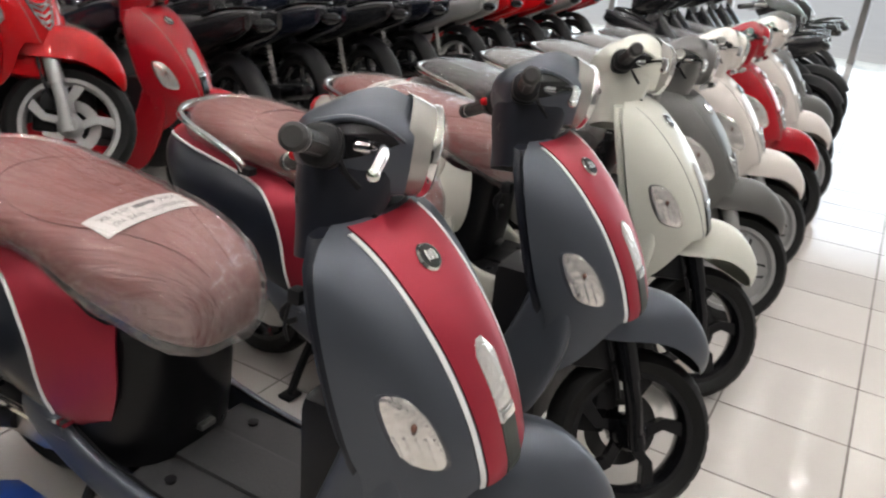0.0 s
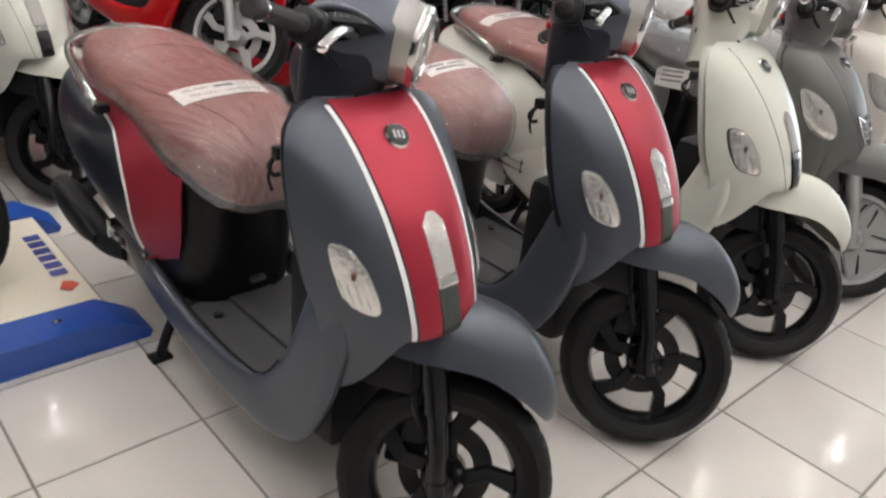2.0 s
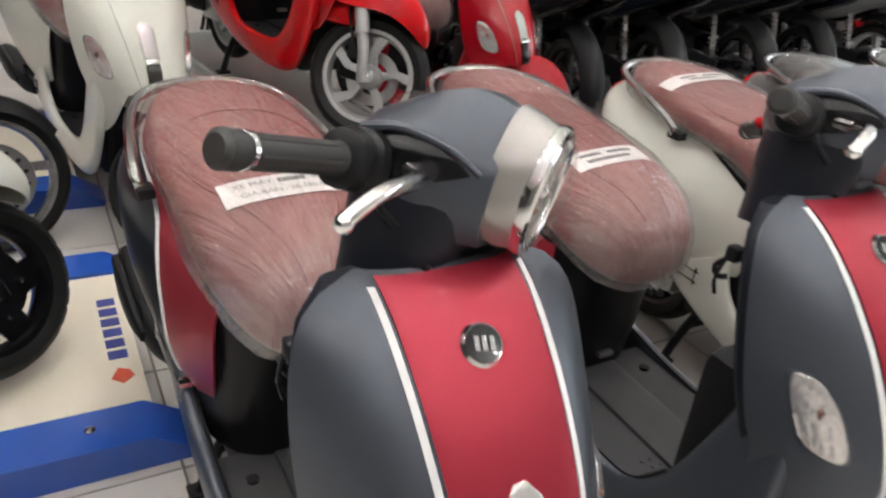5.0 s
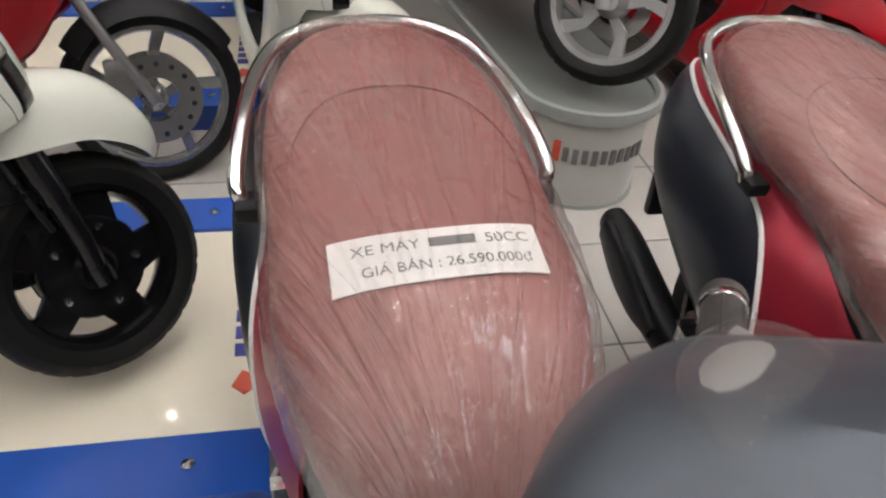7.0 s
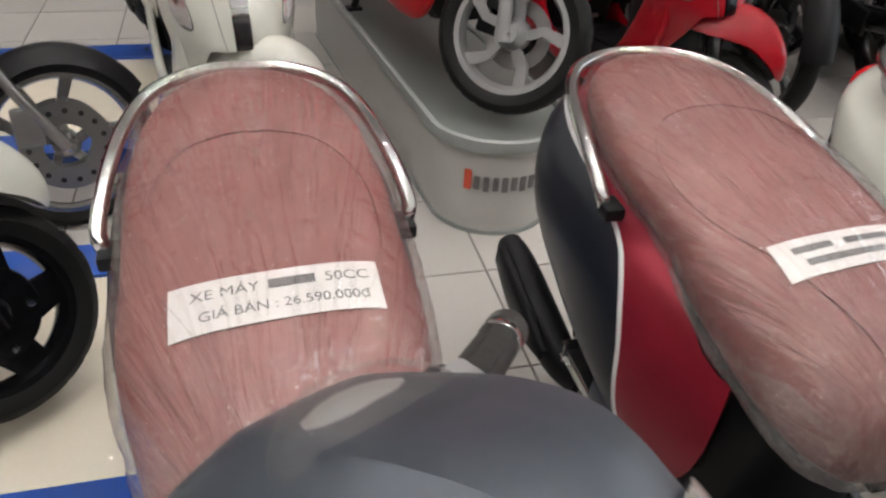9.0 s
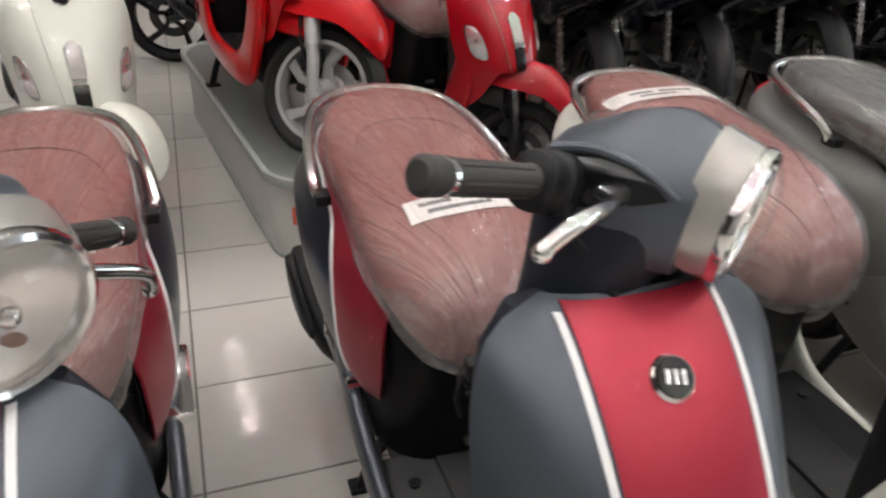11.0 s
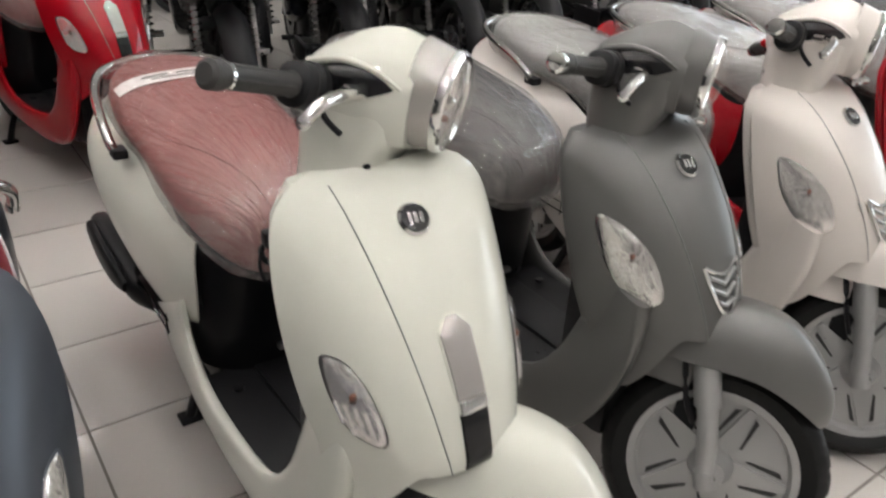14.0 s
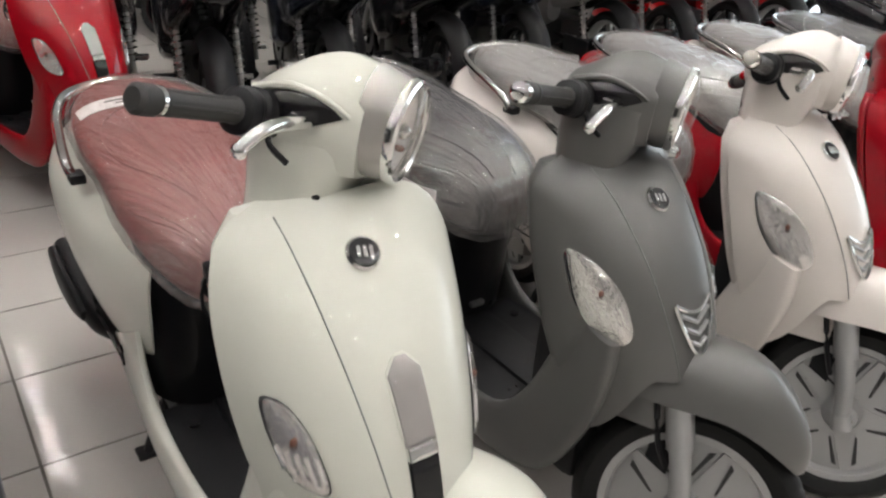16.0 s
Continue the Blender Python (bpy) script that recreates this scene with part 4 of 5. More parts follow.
ROSE = "rose leather seat under creased clear plastic"
TWO_TONE = dict(paint=SLATE, stripe=CRIMSON, neck=SLATE, seat=LEATHER, rim=BLACK_GLOSS, rear=NAVY_SATIN, dark_inner=True, seat_label=ROSE)
CREAM_LOOK = dict(paint=CREAM, stripe=None, neck=CREAM, seat=LEATHER, rim=BLACK_GLOSS, rear=None, dark_inner=False, seat_label=ROSE)
GREY_LOOK = dict(paint=WARM_GREY, stripe=None, neck=WARM_GREY, seat=DARK_LEATHER, rim=SILVER, rear=None, dark_inner=False, seat_label="dark seat under clear plastic")
BEIGE_LOOK = dict(paint=BEIGE, stripe=None, neck=BEIGE, seat=GREY_LEATHER, rim=SILVER, rear=None, dark_inner=False, seat_label="grey seat under clear plastic")
RED_GREY_LOOK = dict(paint=DEEP_RED, stripe=None, neck=DEEP_RED, seat=GREY_LEATHER, rim=BLACK_GLOSS, rear=None, dark_inner=False, seat_label="grey seat under clear plastic")
RED_LOOK = dict(paint=DEEP_RED, stripe=None, neck=DEEP_RED, seat=LEATHER, rim=BLACK_GLOSS, rear=None, dark_inner=False, seat_label=ROSE)

Y_ROW = -0.69
scooter_a = scooter(TWO_TONE, pose(0.581, Y_ROW, 0, 0, 0, 1.5), "matt slate and crimson scooter with wrapped rose seat")
scooter_b = copy_thing(scooter_a, pose(1.250, Y_ROW, 0))
scooter_c = scooter(CREAM_LOOK, pose(1.896, Y_ROW, 0), "glossy cream scooter with black wheels and rose seat")
scooter_d = scooter(GREY_LOOK, pose(2.506, Y_ROW, 0), "satin grey scooter with silver wheels and dark seat", 36, "twin", "b")
scooter_e = scooter(BEIGE_LOOK, pose(3.074, Y_ROW, 0), "pale beige scooter with silver wheels", 38, "twin", "b")
scooter_f = scooter(RED_GREY_LOOK, pose(3.66, Y_ROW, 0), "deep red scooter in the front row", 38, "twin", "b")
scooter_g = copy_thing(scooter_e, pose(4.25, Y_ROW, 0))
tagged(scooter_g, "pale beige scooter beside a deep red one")
scooter_h = copy_thing(scooter_d, pose(4.86, Y_ROW + 0.05, 0))
tagged(scooter_h, "satin grey scooter far along the front row")
scooter_w = copy_thing(scooter_c, pose(0.56, 1.398, 0, 0, 0, 9.4))
tagged(scooter_w, "glossy cream scooter in the second row")
scooter_dr = scooter(RED_LOOK, pose(2.053, 1.556, 0, 0, 0, 13), "deep red scooter in the second row")
SHARP_LOOK = dict(paint=BRIGHT_RED, stripe=None, neck=BRIGHT_RED, seat=LEATHER, rim=SILVER, rear=None, dark_inner=False, seat_label=ROSE)
STAND_TOP = 0.335
scooter_r = scooter(SHARP_LOOK, pose(1.274, 1.405, STAND_TOP, 0, 0, 10), "bright red scooter raised on a grey display stand", 46, "blade", "b")
scooter_k = scooter(CREAM_LOOK, pose(0.085, 0.775, 0.10, 0, 0, 88), "cream scooter with black wheels on a blue-edged platform", 44.5, "disc")


# ---- motorcycles ----
def coil(a, b, r, turns, wire):
    a, b = Vector(a), Vector(b)
    d = (b - a).normalized()
    u = d.cross(Vector((1, 0.2, 0))).normalized()
    w = d.cross(u)
    pts = []
    for i in range(turns * 10 + 1):
        t = i / (turns * 10)
        ang = 2 * math.pi * turns * t
        pts.append(a + (b - a) * t + u * r * math.cos(ang) + w * r * math.sin(ang))
    return tube(pts, wire, 5)


def motorcycle(at, label, paint, seat_mat, rim_mat, steer=0, wrapped=True, faired=False):
    """A small step-through motorcycle: faces -y, front axle over y = 0."""
    root = tagged(new("motorcycle"), label, "motorcycle", "motorcycles in the showroom")
    S = steer_matrix(steer)
    wheel_parts(root, S @ Matrix.Translation((0, -0.04, 0.28)), rim_mat, "blade", 0.28, 0.036)
    wheel_parts(root, Matrix.Translation((0, 1.20, 0.28)), rim_mat, "blade", 0.28, 0.040, "rear_wheel")
    for side in (-1, 1):
        part("fork_leg", moved(tube([(side * 0.075, -0.035, 0.28), (side * 0.072, 0.10, 0.52), (side * 0.07, 0.26, 0.86)], 0.018, 10, 8), S), STEEL, root)
        part("swing_arm", tube([(side * 0.10, 0.72, 0.34), (side * 0.10, 1.00, 0.31), (side * 0.10, 1.22, 0.28)], 0.018, 8, 6), BLACK_PLASTIC, root)
        shock = part("shock_absorber", tube([(side * 0.125, 1.12, 0.33), (side * 0.125, 1.02, 0.64)], 0.014, 8), STEEL, root, "chrome shock absorber with a coil spring")
        part("spring", coil((side * 0.125, 1.105, 0.38), (side * 0.125, 1.03, 0.60), 0.026, 8, 0.0045), CHROME, shock)
        part("foot_peg", tube([(side * 0.10, 0.66, 0.30), (side * 0.22, 0.66, 0.30)], 0.014, 8), BLACK_PLASTIC, root)
        part("rear_peg", tube([(side * 0.11, 0.98, 0.36), (side * 0.20, 1.00, 0.37)], 0.012, 8), STEEL, root)
        rows = spline([(0.34, 0.03, 0.50, 0.90), (0.44, 0.05, 0.40, 0.80), (0.58, 0.055, 0.36, 0.66), (0.72, 0.050, 0.42, 0.62)], 12)
        part("leg_cowl", skin([ring((side * 0.13, y, (z0 + z1) / 2), (w, 0, 0), (0, 0, (z1 - z0) / 2), 16, 3) for y, w, z0, z1 in rows]), paint, root)
        tail = spline([(0.72, 0.05, 0.50, 0.70), (0.92, 0.055, 0.54, 0.74), (1.15, 0.05, 0.64, 0.80), (1.36, 0.035, 0.72, 0.85), (1.46, 0.015, 0.78, 0.86)], 16)
        part("tail_cowl", skin([ring((side * (0.115 - 0.05 * max(0, y - 1.0)), y, (z0 + z1) / 2), (w, 0, 0), (0, 0, (z1 - z0) / 2), 16, 3) for y, w, z0, z1 in tail]), paint, root)
        bar = part("handlebar", moved(tube([(side * 0.03, 0.33, 1.00), (side * 0.16, 0.36, 1.02), (side * 0.24, 0.42, 1.01)], 0.012, 8, 8), S), STEEL, root)
        part("grip", moved(tube([(side * 0.23, 0.41, 1.012), (side * 0.33, 0.48, 1.00)], 0.018, 10), S), GRIP_RUBBER, bar)
        part("brake_lever", moved(tube([(side * 0.22, 0.36, 1.00), (side * 0.32, 0.42, 0.985)], 0.006, 6), S), CHROME, bar)
    if faired:
        for side in (-1, 1):
            rows = spline([(0.10, 0.020, 0.66, 0.90), (0.22, 0.030, 0.50, 0.94), (0.40, 0.034, 0.40, 0.86), (0.60, 0.028, 0.36, 0.64), (0.70, 0.012, 0.38, 0.52)], 14)
            part("fairing", skin([ring((side * 0.165, y, (z0 + z1) / 2), (w, 0, 0), (0, 0, (z1 - z0) / 2), 16, 3) for y, w, z0, z1 in rows]), paint, root)
        part("brake_caliper", moved(box(-0.085, -0.045, 0.02, 0.10, 0.30, 0.42, 0.012), S), STEEL, root)
        rotor = part("front_rotor", moved(skin(turned([(0.07, -0.046), (0.140, -0.046), (0.140, -0.051), (0.07, -0.051)], 40), False, True), S @ Matrix.Translation((0, -0.04, 0.28))), STEEL, root, "drilled steel brake rotor")
        for k in range(15):
            a = 2 * math.pi * k / 15
            part("rotor_hole", moved(skin(turned([(0.009, -0.0505), (0.009, -0.0525), (0.001, -0.0526)], 8)), S @ Matrix.Translation((0, -0.04 + 0.112 * math.cos(a), 0.28 + 0.112 * math.sin(a)))), DARK_METAL, rotor)
    part("engine", join(box(-0.11, 0.11, 0.48, 0.80, 0.20, 0.44, 0.05), box(-0.07, 0.07, 0.34, 0.52, 0.26, 0.38, 0.03)), DARK_METAL, root)
    for k in range(7):
        part("cooling_fin", box(-0.085, 0.085, 0.345 + k * 0.022, 0.352 + k * 0.022, 0.245, 0.395, 0.002), DARK_METAL, root)
    part("frame_spine", tube([(0, 0.28, 0.82), (0, 0.45, 0.62), (0, 0.75, 0.52), (0, 1.1, 0.62)], 0.030, 10, 12), BLACK_PLASTIC, root)
    muff = [ring((0.17, y, z), (r, 0, 0), (0, -0.2 * r, r), 18, 2.2) for y, z, r in spline([(0.85, 0.27, 0.022), (0.98, 0.30, 0.045), (1.25, 0.36, 0.050), (1.46, 0.41, 0.048), (1.50, 0.42, 0.03)], 14)]
    muffler = part("muffler", skin(muff), BLACK_GLOSS, root)
    part("heat_shield", box(0.205, 0.226, 1.02, 1.30, 0.30, 0.40, 0.01), BLACK_PLASTIC, muffler)
    part("exhaust_pipe", tube([(0.0, 0.36, 0.26), (0.06, 0.34, 0.18), (0.13, 0.55, 0.16), (0.17, 0.86, 0.27)], 0.016, 8, 16), STEEL, root)
    head = [ring((0, y, z), (w, 0, 0), (0, 0, h), 24, 2.6) for y, z, w, h in spline([(0.10, 0.92, 0.07, 0.07), (0.16, 0.94, 0.11, 0.10), (0.26, 0.97, 0.12, 0.11), (0.38, 1.00, 0.09, 0.07), (0.42, 1.01, 0.03, 0.03)], 14)]
    cov = part("headlight_cowl", moved(skin(head), S), paint, root)
    part("headlight", moved(ball((0, 0.10, 0.925), 0.075, 0.03, 0.06, 18), S), LENS, cov)
    part("front_mudguard", moved(sheet(lambda u, v: ((u - 0.5) * 0.12, -0.04 - (0.30 - 0.05 * (2 * u - 1) ** 2) * math.sin(radians(60 - 115 * v)), 0.28 + (0.315 - 0.06 * (2 * u - 1) ** 2) * math.cos(radians(60 - 115 * v))), 8, 18, 0.004), S), BLACK_PLASTIC, root)
    part("rear_mudguard", sheet(lambda u, v: ((u - 0.5) * 0.13, 1.20 + (0.32 - 0.05 * (2 * u - 1) ** 2) * math.sin(radians(-30 + 115 * v)), 0.30 + (0.33 - 0.05 * (2 * u - 1) ** 2) * math.cos(radians(-30 + 115 * v))), 8, 18, 0.004), BLACK_PLASTIC, root)
    part("tail_lamp", ball((0, 1.46, 0.80), 0.07, 0.04, 0.035, 14), BLACK_GLOSS, root)
    rows = smooth_table([(0.58, 0.05, 0.66, 0.70), (0.66, 0.10, 0.66, 0.745), (0.85, 0.13, 0.69, 0.765), (1.05, 0.125, 0.72, 0.80), (1.28, 0.10, 0.77, 0.85), (1.36, 0.04, 0.80, 0.84)], 24)
    seat = part("seat", skin([ring((0, y, (z0 + z1) / 2), (w, 0, 0), (0, 0, (z1 - z0) / 2), 24, 2.8) for y, w, z0, z1 in rows]), seat_mat, root)
    if wrapped:
        rr = []
        for y, w, z0, z1 in rows:
            r = ring((0, y, (z0 + z1) / 2), (w + 0.008, 0, 0), (0, 0, (z1 - z0) / 2 + 0.008), 30, 2.8)
            for v in r:
                v += Vector((v.x, 0, (v.z - 0.74))).normalized() * 0.007 * noise.noise(Vector((v.x * 30, y * 8, v.z * 30)))
            rr.append(r)
        part("wrapping", skin(rr), FILM, seat, "creased clear plastic wrapping")
    part("grab_rail", tube([(-0.12, 1.10, 0.80), (-0.11, 1.30, 0.86), (0, 1.42, 0.875), (0.11, 1.30, 0.86), (0.12, 1.10, 0.80)], 0.010, 8, 24), BLACK_GLOSS, root)
    for side in (-1, 1):
        part("stand_leg", tube([(side * 0.08, 0.78, 0.22), (side * 0.13, 0.82, 0.012)], 0.012, 8), BLACK_PLASTIC, root)
    root.matrix_world = at
    return root


BLACK_PAINT = mat("black_paint", (0.012, 0.012, 0.014), 0.25, 0, 0.6, 0.1, 8)
NIGHT_BLUE = mat("night_blue_paint", (0.007, 0.009, 0.018), 0.25, 0, 0.6, 0.1, 8)
moto_black = motorcycle(pose(2.80, 3.15, 0, 0, 0, 168), "black motorcycle with coil springs and wrapped seat", BLACK_PAINT, DARK_LEATHER, BLACK_GLOSS)
moto_blue = motorcycle(pose(3.44, 3.2, 0, 0, 0, 166), "dark blue-black motorcycle with wrapped seat", NIGHT_BLUE, DARK_LEATHER, BLACK_GLOSS)
for k, (x, y, a) in enumerate(((4.08, 3.2, 167), (4.70, 3.25, 165))):
    copy_thing(moto_black if k % 2 == 0 else moto_blue, pose(x, y, 0, 0, 0, a))
for k, (x, y, a) in enumerate(((2.47, 3.66, 168), (3.12, 3.70, 167), (3.76, 3.70, 166), (4.39, 3.74, 166), (5.03, 3.74, 167))):
    copy_thing(moto_blue if k % 2 == 0 else moto_black, pose(x, y, 0, 0, 0, a))
moto_grey = motorcycle(pose(5.35, 3.25, 0, 0, 0, 168), "silver-grey motorcycle with a milky wrapped seat", SILVER, GREY_LEATHER, SILVER)
moto_crimson = motorcycle(pose(6.00, 3.3, 0, 0, 0, 166), "bright red motorcycle with a black seat", BRIGHT_RED, DARK_LEATHER, BLACK_GLOSS)
for x, y, a in ((6.65, 3.3, 167), (7.95, 3.3, 165)):
    copy_thing(moto_crimson, pose(x, y, 0, 0, 0, a))
copy_thing(moto_crimson, pose(2.02, 3.98, 0, 0, 0, 86))
copy_thing(moto_grey, pose(7.3, 3.3, 0, 0, 0, 166))
moto_red = motorcycle(pose(0.015, 1.56, 0.0, 0, 0, 86) @ Matrix.Scale(0.86, 4), "red motorcycle with a silver disc wheel beside the platforms", DEEP_RED, DARK_LEATHER, BRIGHT_ALLOY, 25, False, True)
for x, y, a in ((5.60, -0.42, 2), (6.30, -0.40, 3), (5.55, 0.95, 178), (6.25, 1.0, 176), (7.0, 1.0, 179), (7.8, 1.0, 177)):
    copy_thing(moto_black, pose(x, y, 0, 0, 0, a))
for k, (x, y, a) in enumerate(((2.4, 5.2, 10), (3.2, 5.3, 5), (4.1, 5.2, 8), (5.0, 5.3, 6), (6.0, 5.3, 7), (7.1, 5.2, 8))):
    copy_thing((scooter_dr, scooter_c, moto_blue, scooter_f)[k % 4], pose(x, y - 0.6, 0, 0, 0, a))


# ---- the room ----
def slab(name, x0, x1, y0, y1, z0, z1, material, label, category):
    ob = link_mesh(name, *box(x0, x1, y0, y1, z0, z1), material, None, "", False)
    return tagged(ob, label, category, "", "structure")


W = 0.2
post = link_mesh("pillar", *moved(skin(turned([(0.10, -0.12), (0.12, -0.12), (0.12, 0.0), (0.10, 0.02), (0.10, 3.1), (0.05, 3.1)], 20, "z")), Matrix.Translation((14.0, 2.9, 0))), POST_GREEN, None, "", True)
tagged(post, "green painted steel pillar outside the shopfront", "pillar", "", "structure")
slab("ceiling", ROOM_X0, ROOM_X1, ROOM_Y0, ROOM_Y1, ROOM_H, ROOM_H + W, CEILING, "plain white painted showroom ceiling", "ceiling")
# west and north walls are added; their dark colour cuts fill light
slab("wall_west", ROOM_X0 - W, ROOM_X0, ROOM_Y0, ROOM_Y1, 0, ROOM_H, LOW_BOUNCE_WALL, "added showroom wall, coloured dark to cut bounced light", "wall")
slab("wall_north", ROOM_X0, ROOM_X1, ROOM_Y1, ROOM_Y1 + W, 0, ROOM_H, LOW_BOUNCE_WALL, "added showroom wall, coloured dark to cut bounced light", "wall")
slab("wall_south", ROOM_X0, ROOM_X1, ROOM_Y0 - W, ROOM_Y0, 0, ROOM_H, WALL, "plain pale painted showroom wall", "wall")
slab("wall_east_top", ROOM_X1, ROOM_X1 + W, ROOM_Y0, ROOM_Y1, 3.0, ROOM_H, WALL, "pale lintel over the open shopfront", "wall")
for k in range(7):
    slab("shopfront_post", ROOM_X1 - 0.32, ROOM_X1 - 0.22, ROOM_Y0 + 0.8 + k * 1.9, ROOM_Y0 + 0.9 + k * 1.9, 0, 3.0, STEEL, "grey metal post of the glazed shopfront", "post")
slab("ground", ROOM_X1, 60, -40, 40, -0.3, -0.12, PAVING, "grey sunlit paving outside the shop", "ground")



def downlight(x, y):
    root = tagged(new("downlight"), "small round white ceiling downlight, lit", "ceiling light", "ceiling downlights")
    part("trim_ring", skin(turned([(0.030, ROOM_H - 0.001), (0.042, ROOM_H - 0.001), (0.042, ROOM_H - 0.008), (0.034, ROOM_H - 0.026), (0.030, ROOM_H - 0.026)], 20, "z"), False, True), CEILING, root)
    part("lamp_face", skin(turned([(0.029, ROOM_H - 0.006), (0.028, ROOM_H - 0.009), (0.006, ROOM_H - 0.010)], 16, "z")), LED, root)
    root.matrix_world = pose(x, y, 0)
    return root


LAMP_X0, LAMP_DX, LAMP_NX, LAMP_Y0, LAMP_DY, LAMP_NY = -2.31, 0.83, 15, -4.2, 0.6, 12
light = downlight(LAMP_X0, LAMP_Y0)
for gx in range(LAMP_NX):
    for gy in range(LAMP_NY + 4):
        if gx or gy:
            # rear block of lamps is added to brighten the back, past an unlit strip
            copy_thing(light, pose(LAMP_X0 + gx * LAMP_DX, LAMP_Y0 + gy * LAMP_DY + (1.6 if gy >= LAMP_NY else 0.0), 0))


# ---- stands ----
def display_platform(at, label, marks):
    """A low cream board between two blue bars with bevelled ends."""
    root = tagged(new("display_platform"), label, "platform", "blue-edged platforms")
    part("board", box(-2.0, 0.0, -0.32, 0.32, 0.035, 0.075, 0.004), PLAT_CREAM, root, "cream board with printed marks")
    for y in (-0.385, 0.385):
        prof = [(-2.0, 0.0), (0.075, 0.0), (0.085, 0.018), (-0.02, 0.085), (-2.0, 0.085)]
        bar = part("edge_bar", plate([(x, y - 0.068, z) for x, z in prof], (0, 0.136, 0)), PLAT_BLUE, root, "blue enamelled steel edge bar")
        for x in (-0.14, -1.0, -1.8):
            part("bolt", moved(skin(turned([(0.012, 0.084), (0.012, 0.090), (0.004, 0.094)], 10, "z")), Matrix.Translation((x, y, 0))), CHROME, bar)
    if marks:
        board_top = 0.0755
        for k in range(6):
            y = -0.12 + k * 0.052
            part("mark_bar", box(-0.072, -0.026, y, y + 0.036, board_top, board_top + 0.002), PLAT_NAVY, root)
        part("mark_sign", plate([(-0.075, -0.20, board_top), (-0.05, -0.225, board_top), (-0.022, -0.20, board_top), (-0.03, -0.175, board_top), (-0.055, -0.16, board_top)], (0, 0, 0.002)), PLAT_RED, root)
    root.matrix_world = at
    return root


platform_near = display_platform(pose(0.345, 0.86, 0), "low cream display platform with blue edge bars and printed marks", True)
platform_far = copy_thing(platform_near, pose(0.30, 2.285, 0))

stand = tagged(new("display_stand"), "pale grey stadium-shaped display stand with a printed front", "display stand")
STAD = []
for k in range(48):
    a = 2 * math.pi * k / 48
    cy = -0.0 if math.sin(a) < 0 else 1.55
    STAD.append((0.205 * math.cos(a), cy + 0.205 * math.sin(a)))


def stadium(scale, z):
    return [Vector((x * scale, 0.775 + (y - 0.775) * (1 - (1 - scale) * 0.24), z)) for x, y in STAD]


part("deck", skin([stadium(0.96, 0.280), stadium(0.96, 0.305), stadium(0.5, 0.305)]), TRAY_GREY, stand)
part("rim", skin([stadium(0.99, 0.280), stadium(1.05, 0.284), stadium(1.06, 0.300), stadium(1.05, 0.318), stadium(1.00, 0.321), stadium(0.95, 0.312), stadium(0.945, 0.300)], False), STAND_RIM, stand, "greenish grey raised rim")
part("skirt", skin([stadium(0.95, 0.284), stadium(0.93, 0.14), stadium(0.92, 0.006)], False), STAND_SIDE, stand)
part("plinth", skin([stadium(0.94, 0.012), stadium(0.95, 0.0), stadium(0.90, 0.0)]), STAND_RIM, stand)
for k in range(11):
    a = radians(226 + k * 8.0)
    w = 0.0085 if k else 0.011
    part("print_bar", moved(box(-w, w, -0.003, 0.003, 0.150 + 0.004 * (k % 2), 0.196 + (0.016 if k == 0 else 0), 0.001), Matrix.Translation((0.1960 * math.cos(a), 0.004 + 0.1960 * math.sin(a), 0)) @ Matrix.Rotation(a + math.pi / 2, 4, "Z")), PLAT_RED if k == 0 else INK, stand)
stand.matrix_world = pose(1.245, 1.490, 0, 0, 0, 7)

# ---- paper labels on the seats ----
def seat_label(at, y, x0, x1, deep, bend, text=()):
    """A paper strip lying on a seat's wrapping; text: rows of (words or bar width, left, height up, size)."""
    root = tagged(new("price_label"), "white paper price label lying on a wrapped seat", "label", "paper labels")

    def place(x, v, lift):
        return seat_top(x, y - deep / 2 + deep * v + bend * x, lift)

    part("paper", sheet(lambda u, v: place(x0 + (x1 - x0) * u, v, 0.0030), 16, 4, 0.0012), PAPER, root)
    for words, left, up, size in text:
        if isinstance(words, str):
            cu = bpy.data.curves.new("lettering", "FONT")
            cu.body, cu.size, cu.extrude = words, size, 0.0
            tmp = new("lettering", cu)
            me = bpy.data.meshes.new_from_object(tmp.evaluated_get(bpy.context.evaluated_depsgraph_get()))
            bpy.data.objects.remove(tmp)
            verts = [place(left + v.co.x, up + v.co.y / deep, 0.0040) for v in me.vertices]
            faces = [tuple(p.vertices) for p in me.polygons]
            link_mesh("lettering", verts, faces, INK, root, "", False)
        else:
            part("print_bar", sheet(lambda u, v: place(left + words * u, up + size / deep * v, 0.0040), 6, 2, 0.0005), INK, root)
    root.matrix_world = at
    return root


AT_A = pose(0.581, Y_ROW, 0, 0, 0, 1.5)
label_a = seat_label(AT_A, 0.890, -0.108, 0.117, 0.072, 0.06, (("XE M\u00c1Y", -0.086, 0.60, 0.0205), (0.050, -0.004, 0.61, 0.013), ("50CC", 0.056, 0.60, 0.0205),
                                                            ("GI\u00c1 B\u00c1N : 26.590.000\u0111", -0.078, 0.20, 0.0185)))
AT_B = pose(1.250, Y_ROW, 0)
label_b = seat_label(AT_B, 0.865, -0.095, 0.110, 0.060, 0.10, ((0.060, -0.07, 0.60, 0.010), (0.07, 0.01, 0.60, 0.010), (0.12, -0.06, 0.25, 0.010)))
AT_C = pose(1.896, Y_ROW, 0)
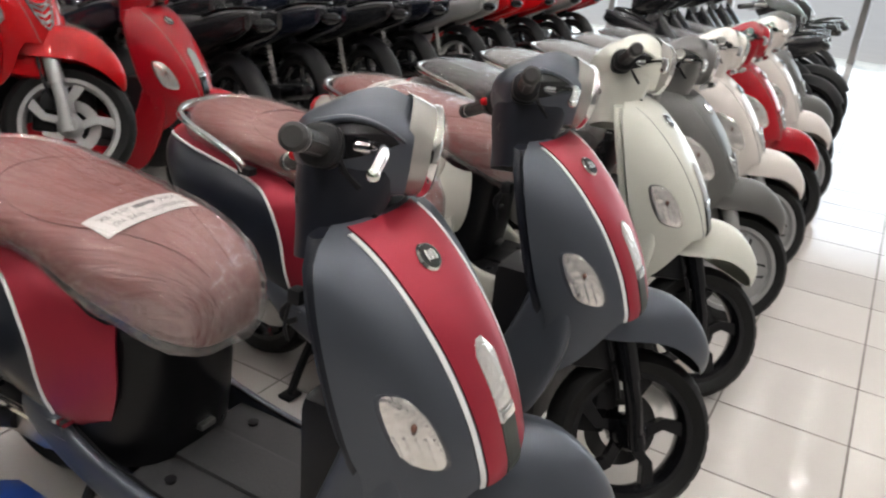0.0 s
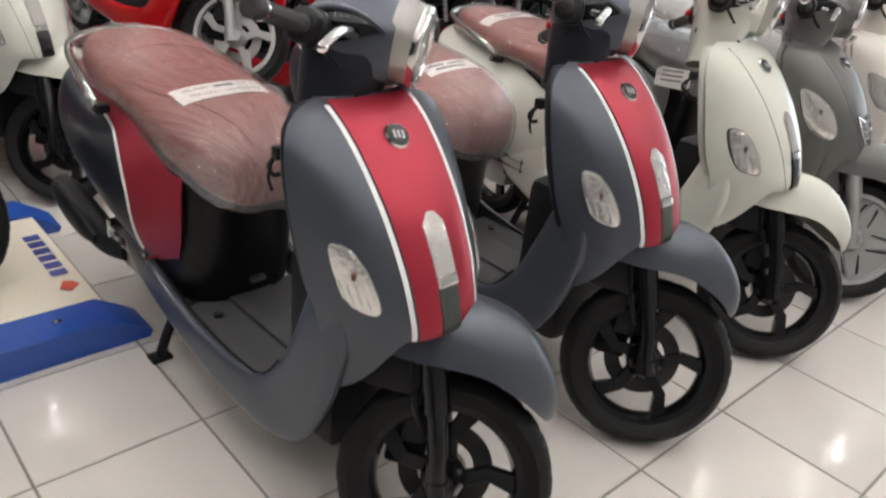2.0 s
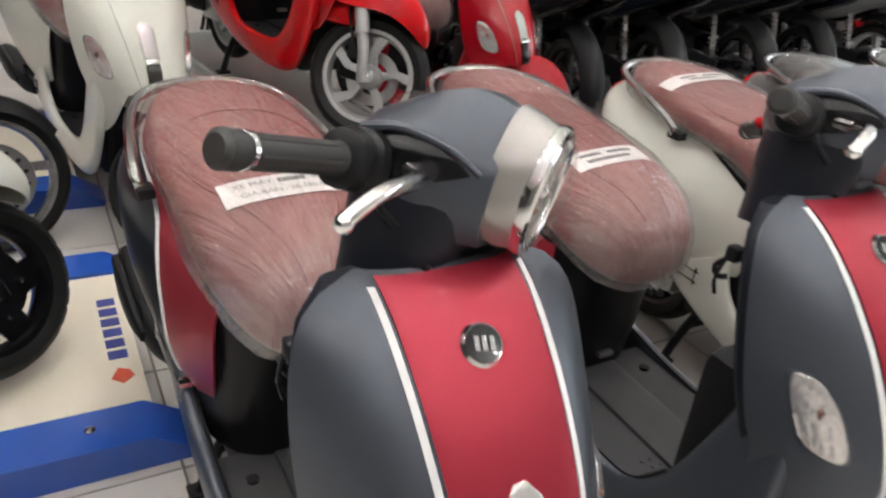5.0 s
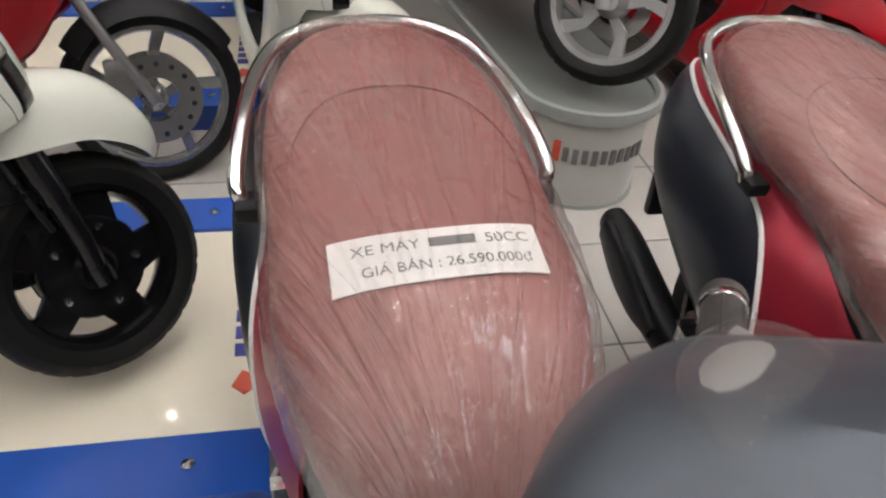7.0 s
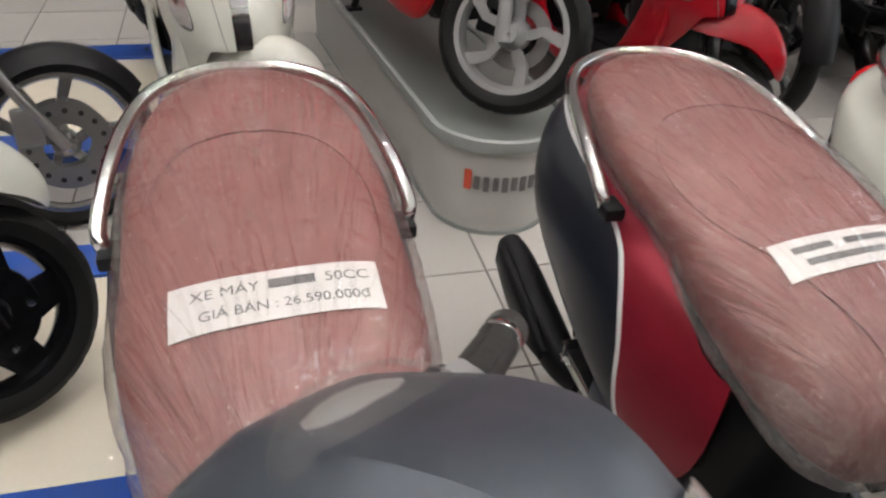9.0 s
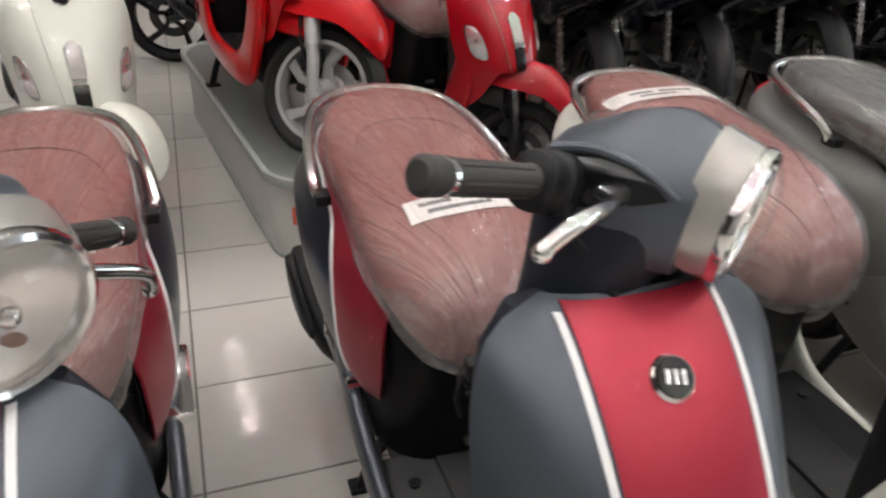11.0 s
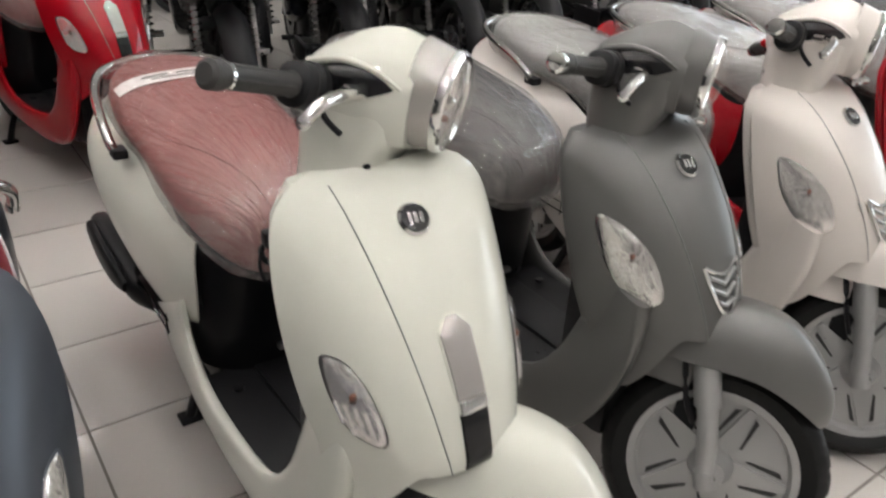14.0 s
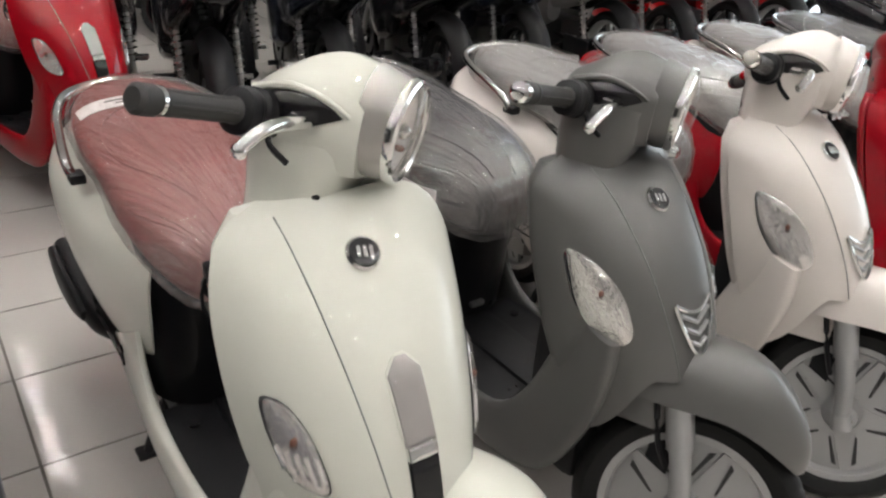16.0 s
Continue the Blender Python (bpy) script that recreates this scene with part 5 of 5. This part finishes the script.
label_c = seat_label(AT_C, 1.235, -0.150, 0.140, 0.050, 0.03, ((0.06, -0.09, 0.55, 0.008), (0.09, -0.01, 0.55, 0.008), (0.10, -0.07, 0.25, 0.007)))

tag_d = tagged(new("price_label"), "white paper sheet tucked under a seat's wrapping", "label", "paper labels")
part("paper", sheet(lambda u, v: (-0.158 - 0.012 * math.sin(u * 3), 0.72 + 0.15 * (1 - u), 0.575 + 0.075 * v + 0.012 * u), 8, 4, 0.0012), PAPER, tag_d)
for k in range(3):
    part("print_bar", sheet(lambda u, v: (-0.1615 - 0.012 * math.sin((0.2 + 0.6 * u) * 3), 0.72 + 0.15 * (1 - (0.2 + 0.6 * u)), 0.600 + 0.018 * k + 0.006 * v + 0.012 * u), 8, 2, 0.0005), INK, tag_d)
tag_d.matrix_world = pose(2.506, Y_ROW, 0)


# ---- floor ----
TILE_W = 0.38
floor = slab("floor", ROOM_X0, ROOM_X1 + 0.2, ROOM_Y0, ROOM_Y1, -0.1, -0.003, GROUT, "polished pale floor tiles with dark joints", "floor")
tile_geo = box(0.0032, TILE_W - 0.0032, 0.0032, TILE_W - 0.0032, -0.008, 0.0, 0.001)
tile_mesh = None
rest_v, rest_f = [], []
for i in range(math.floor(ROOM_X0 / TILE_W), math.ceil(ROOM_X1 / TILE_W)):
    for j in range(math.floor(ROOM_Y0 / TILE_W), math.ceil(ROOM_Y1 / TILE_W)):
        near = -4 <= i <= 13 and -6 <= j <= 9
        if near:
            if tile_mesh is None:
                first = link_mesh("tile", *tile_geo, TILE, floor, "", False)
                tile_mesh = first.data
                tile = first
            else:
                tile = new("tile", tile_mesh)
                tile.parent = floor
            tile.location = (i * TILE_W, j * TILE_W, 0)
        else:
            k = len(rest_v)
            x0, x1, y0, y1 = i * TILE_W + 0.0032, (i + 1) * TILE_W - 0.0032, j * TILE_W + 0.0032, (j + 1) * TILE_W - 0.0032
            rest_v += [(x0, y0, 0), (x1, y0, 0), (x1, y1, 0), (x0, y1, 0), (x0, y0, -0.006), (x1, y0, -0.006), (x1, y1, -0.006), (x0, y1, -0.006)]
            rest_f += [(k, k + 1, k + 2, k + 3), (k, k + 4, k + 5, k + 1), (k + 1, k + 5, k + 6, k + 2), (k + 2, k + 6, k + 7, k + 3), (k + 3, k + 7, k + 4, k)]
far = link_mesh("tiles_far", rest_v, rest_f, TILE, floor, "", False)
tagged(far, kind="stuff")
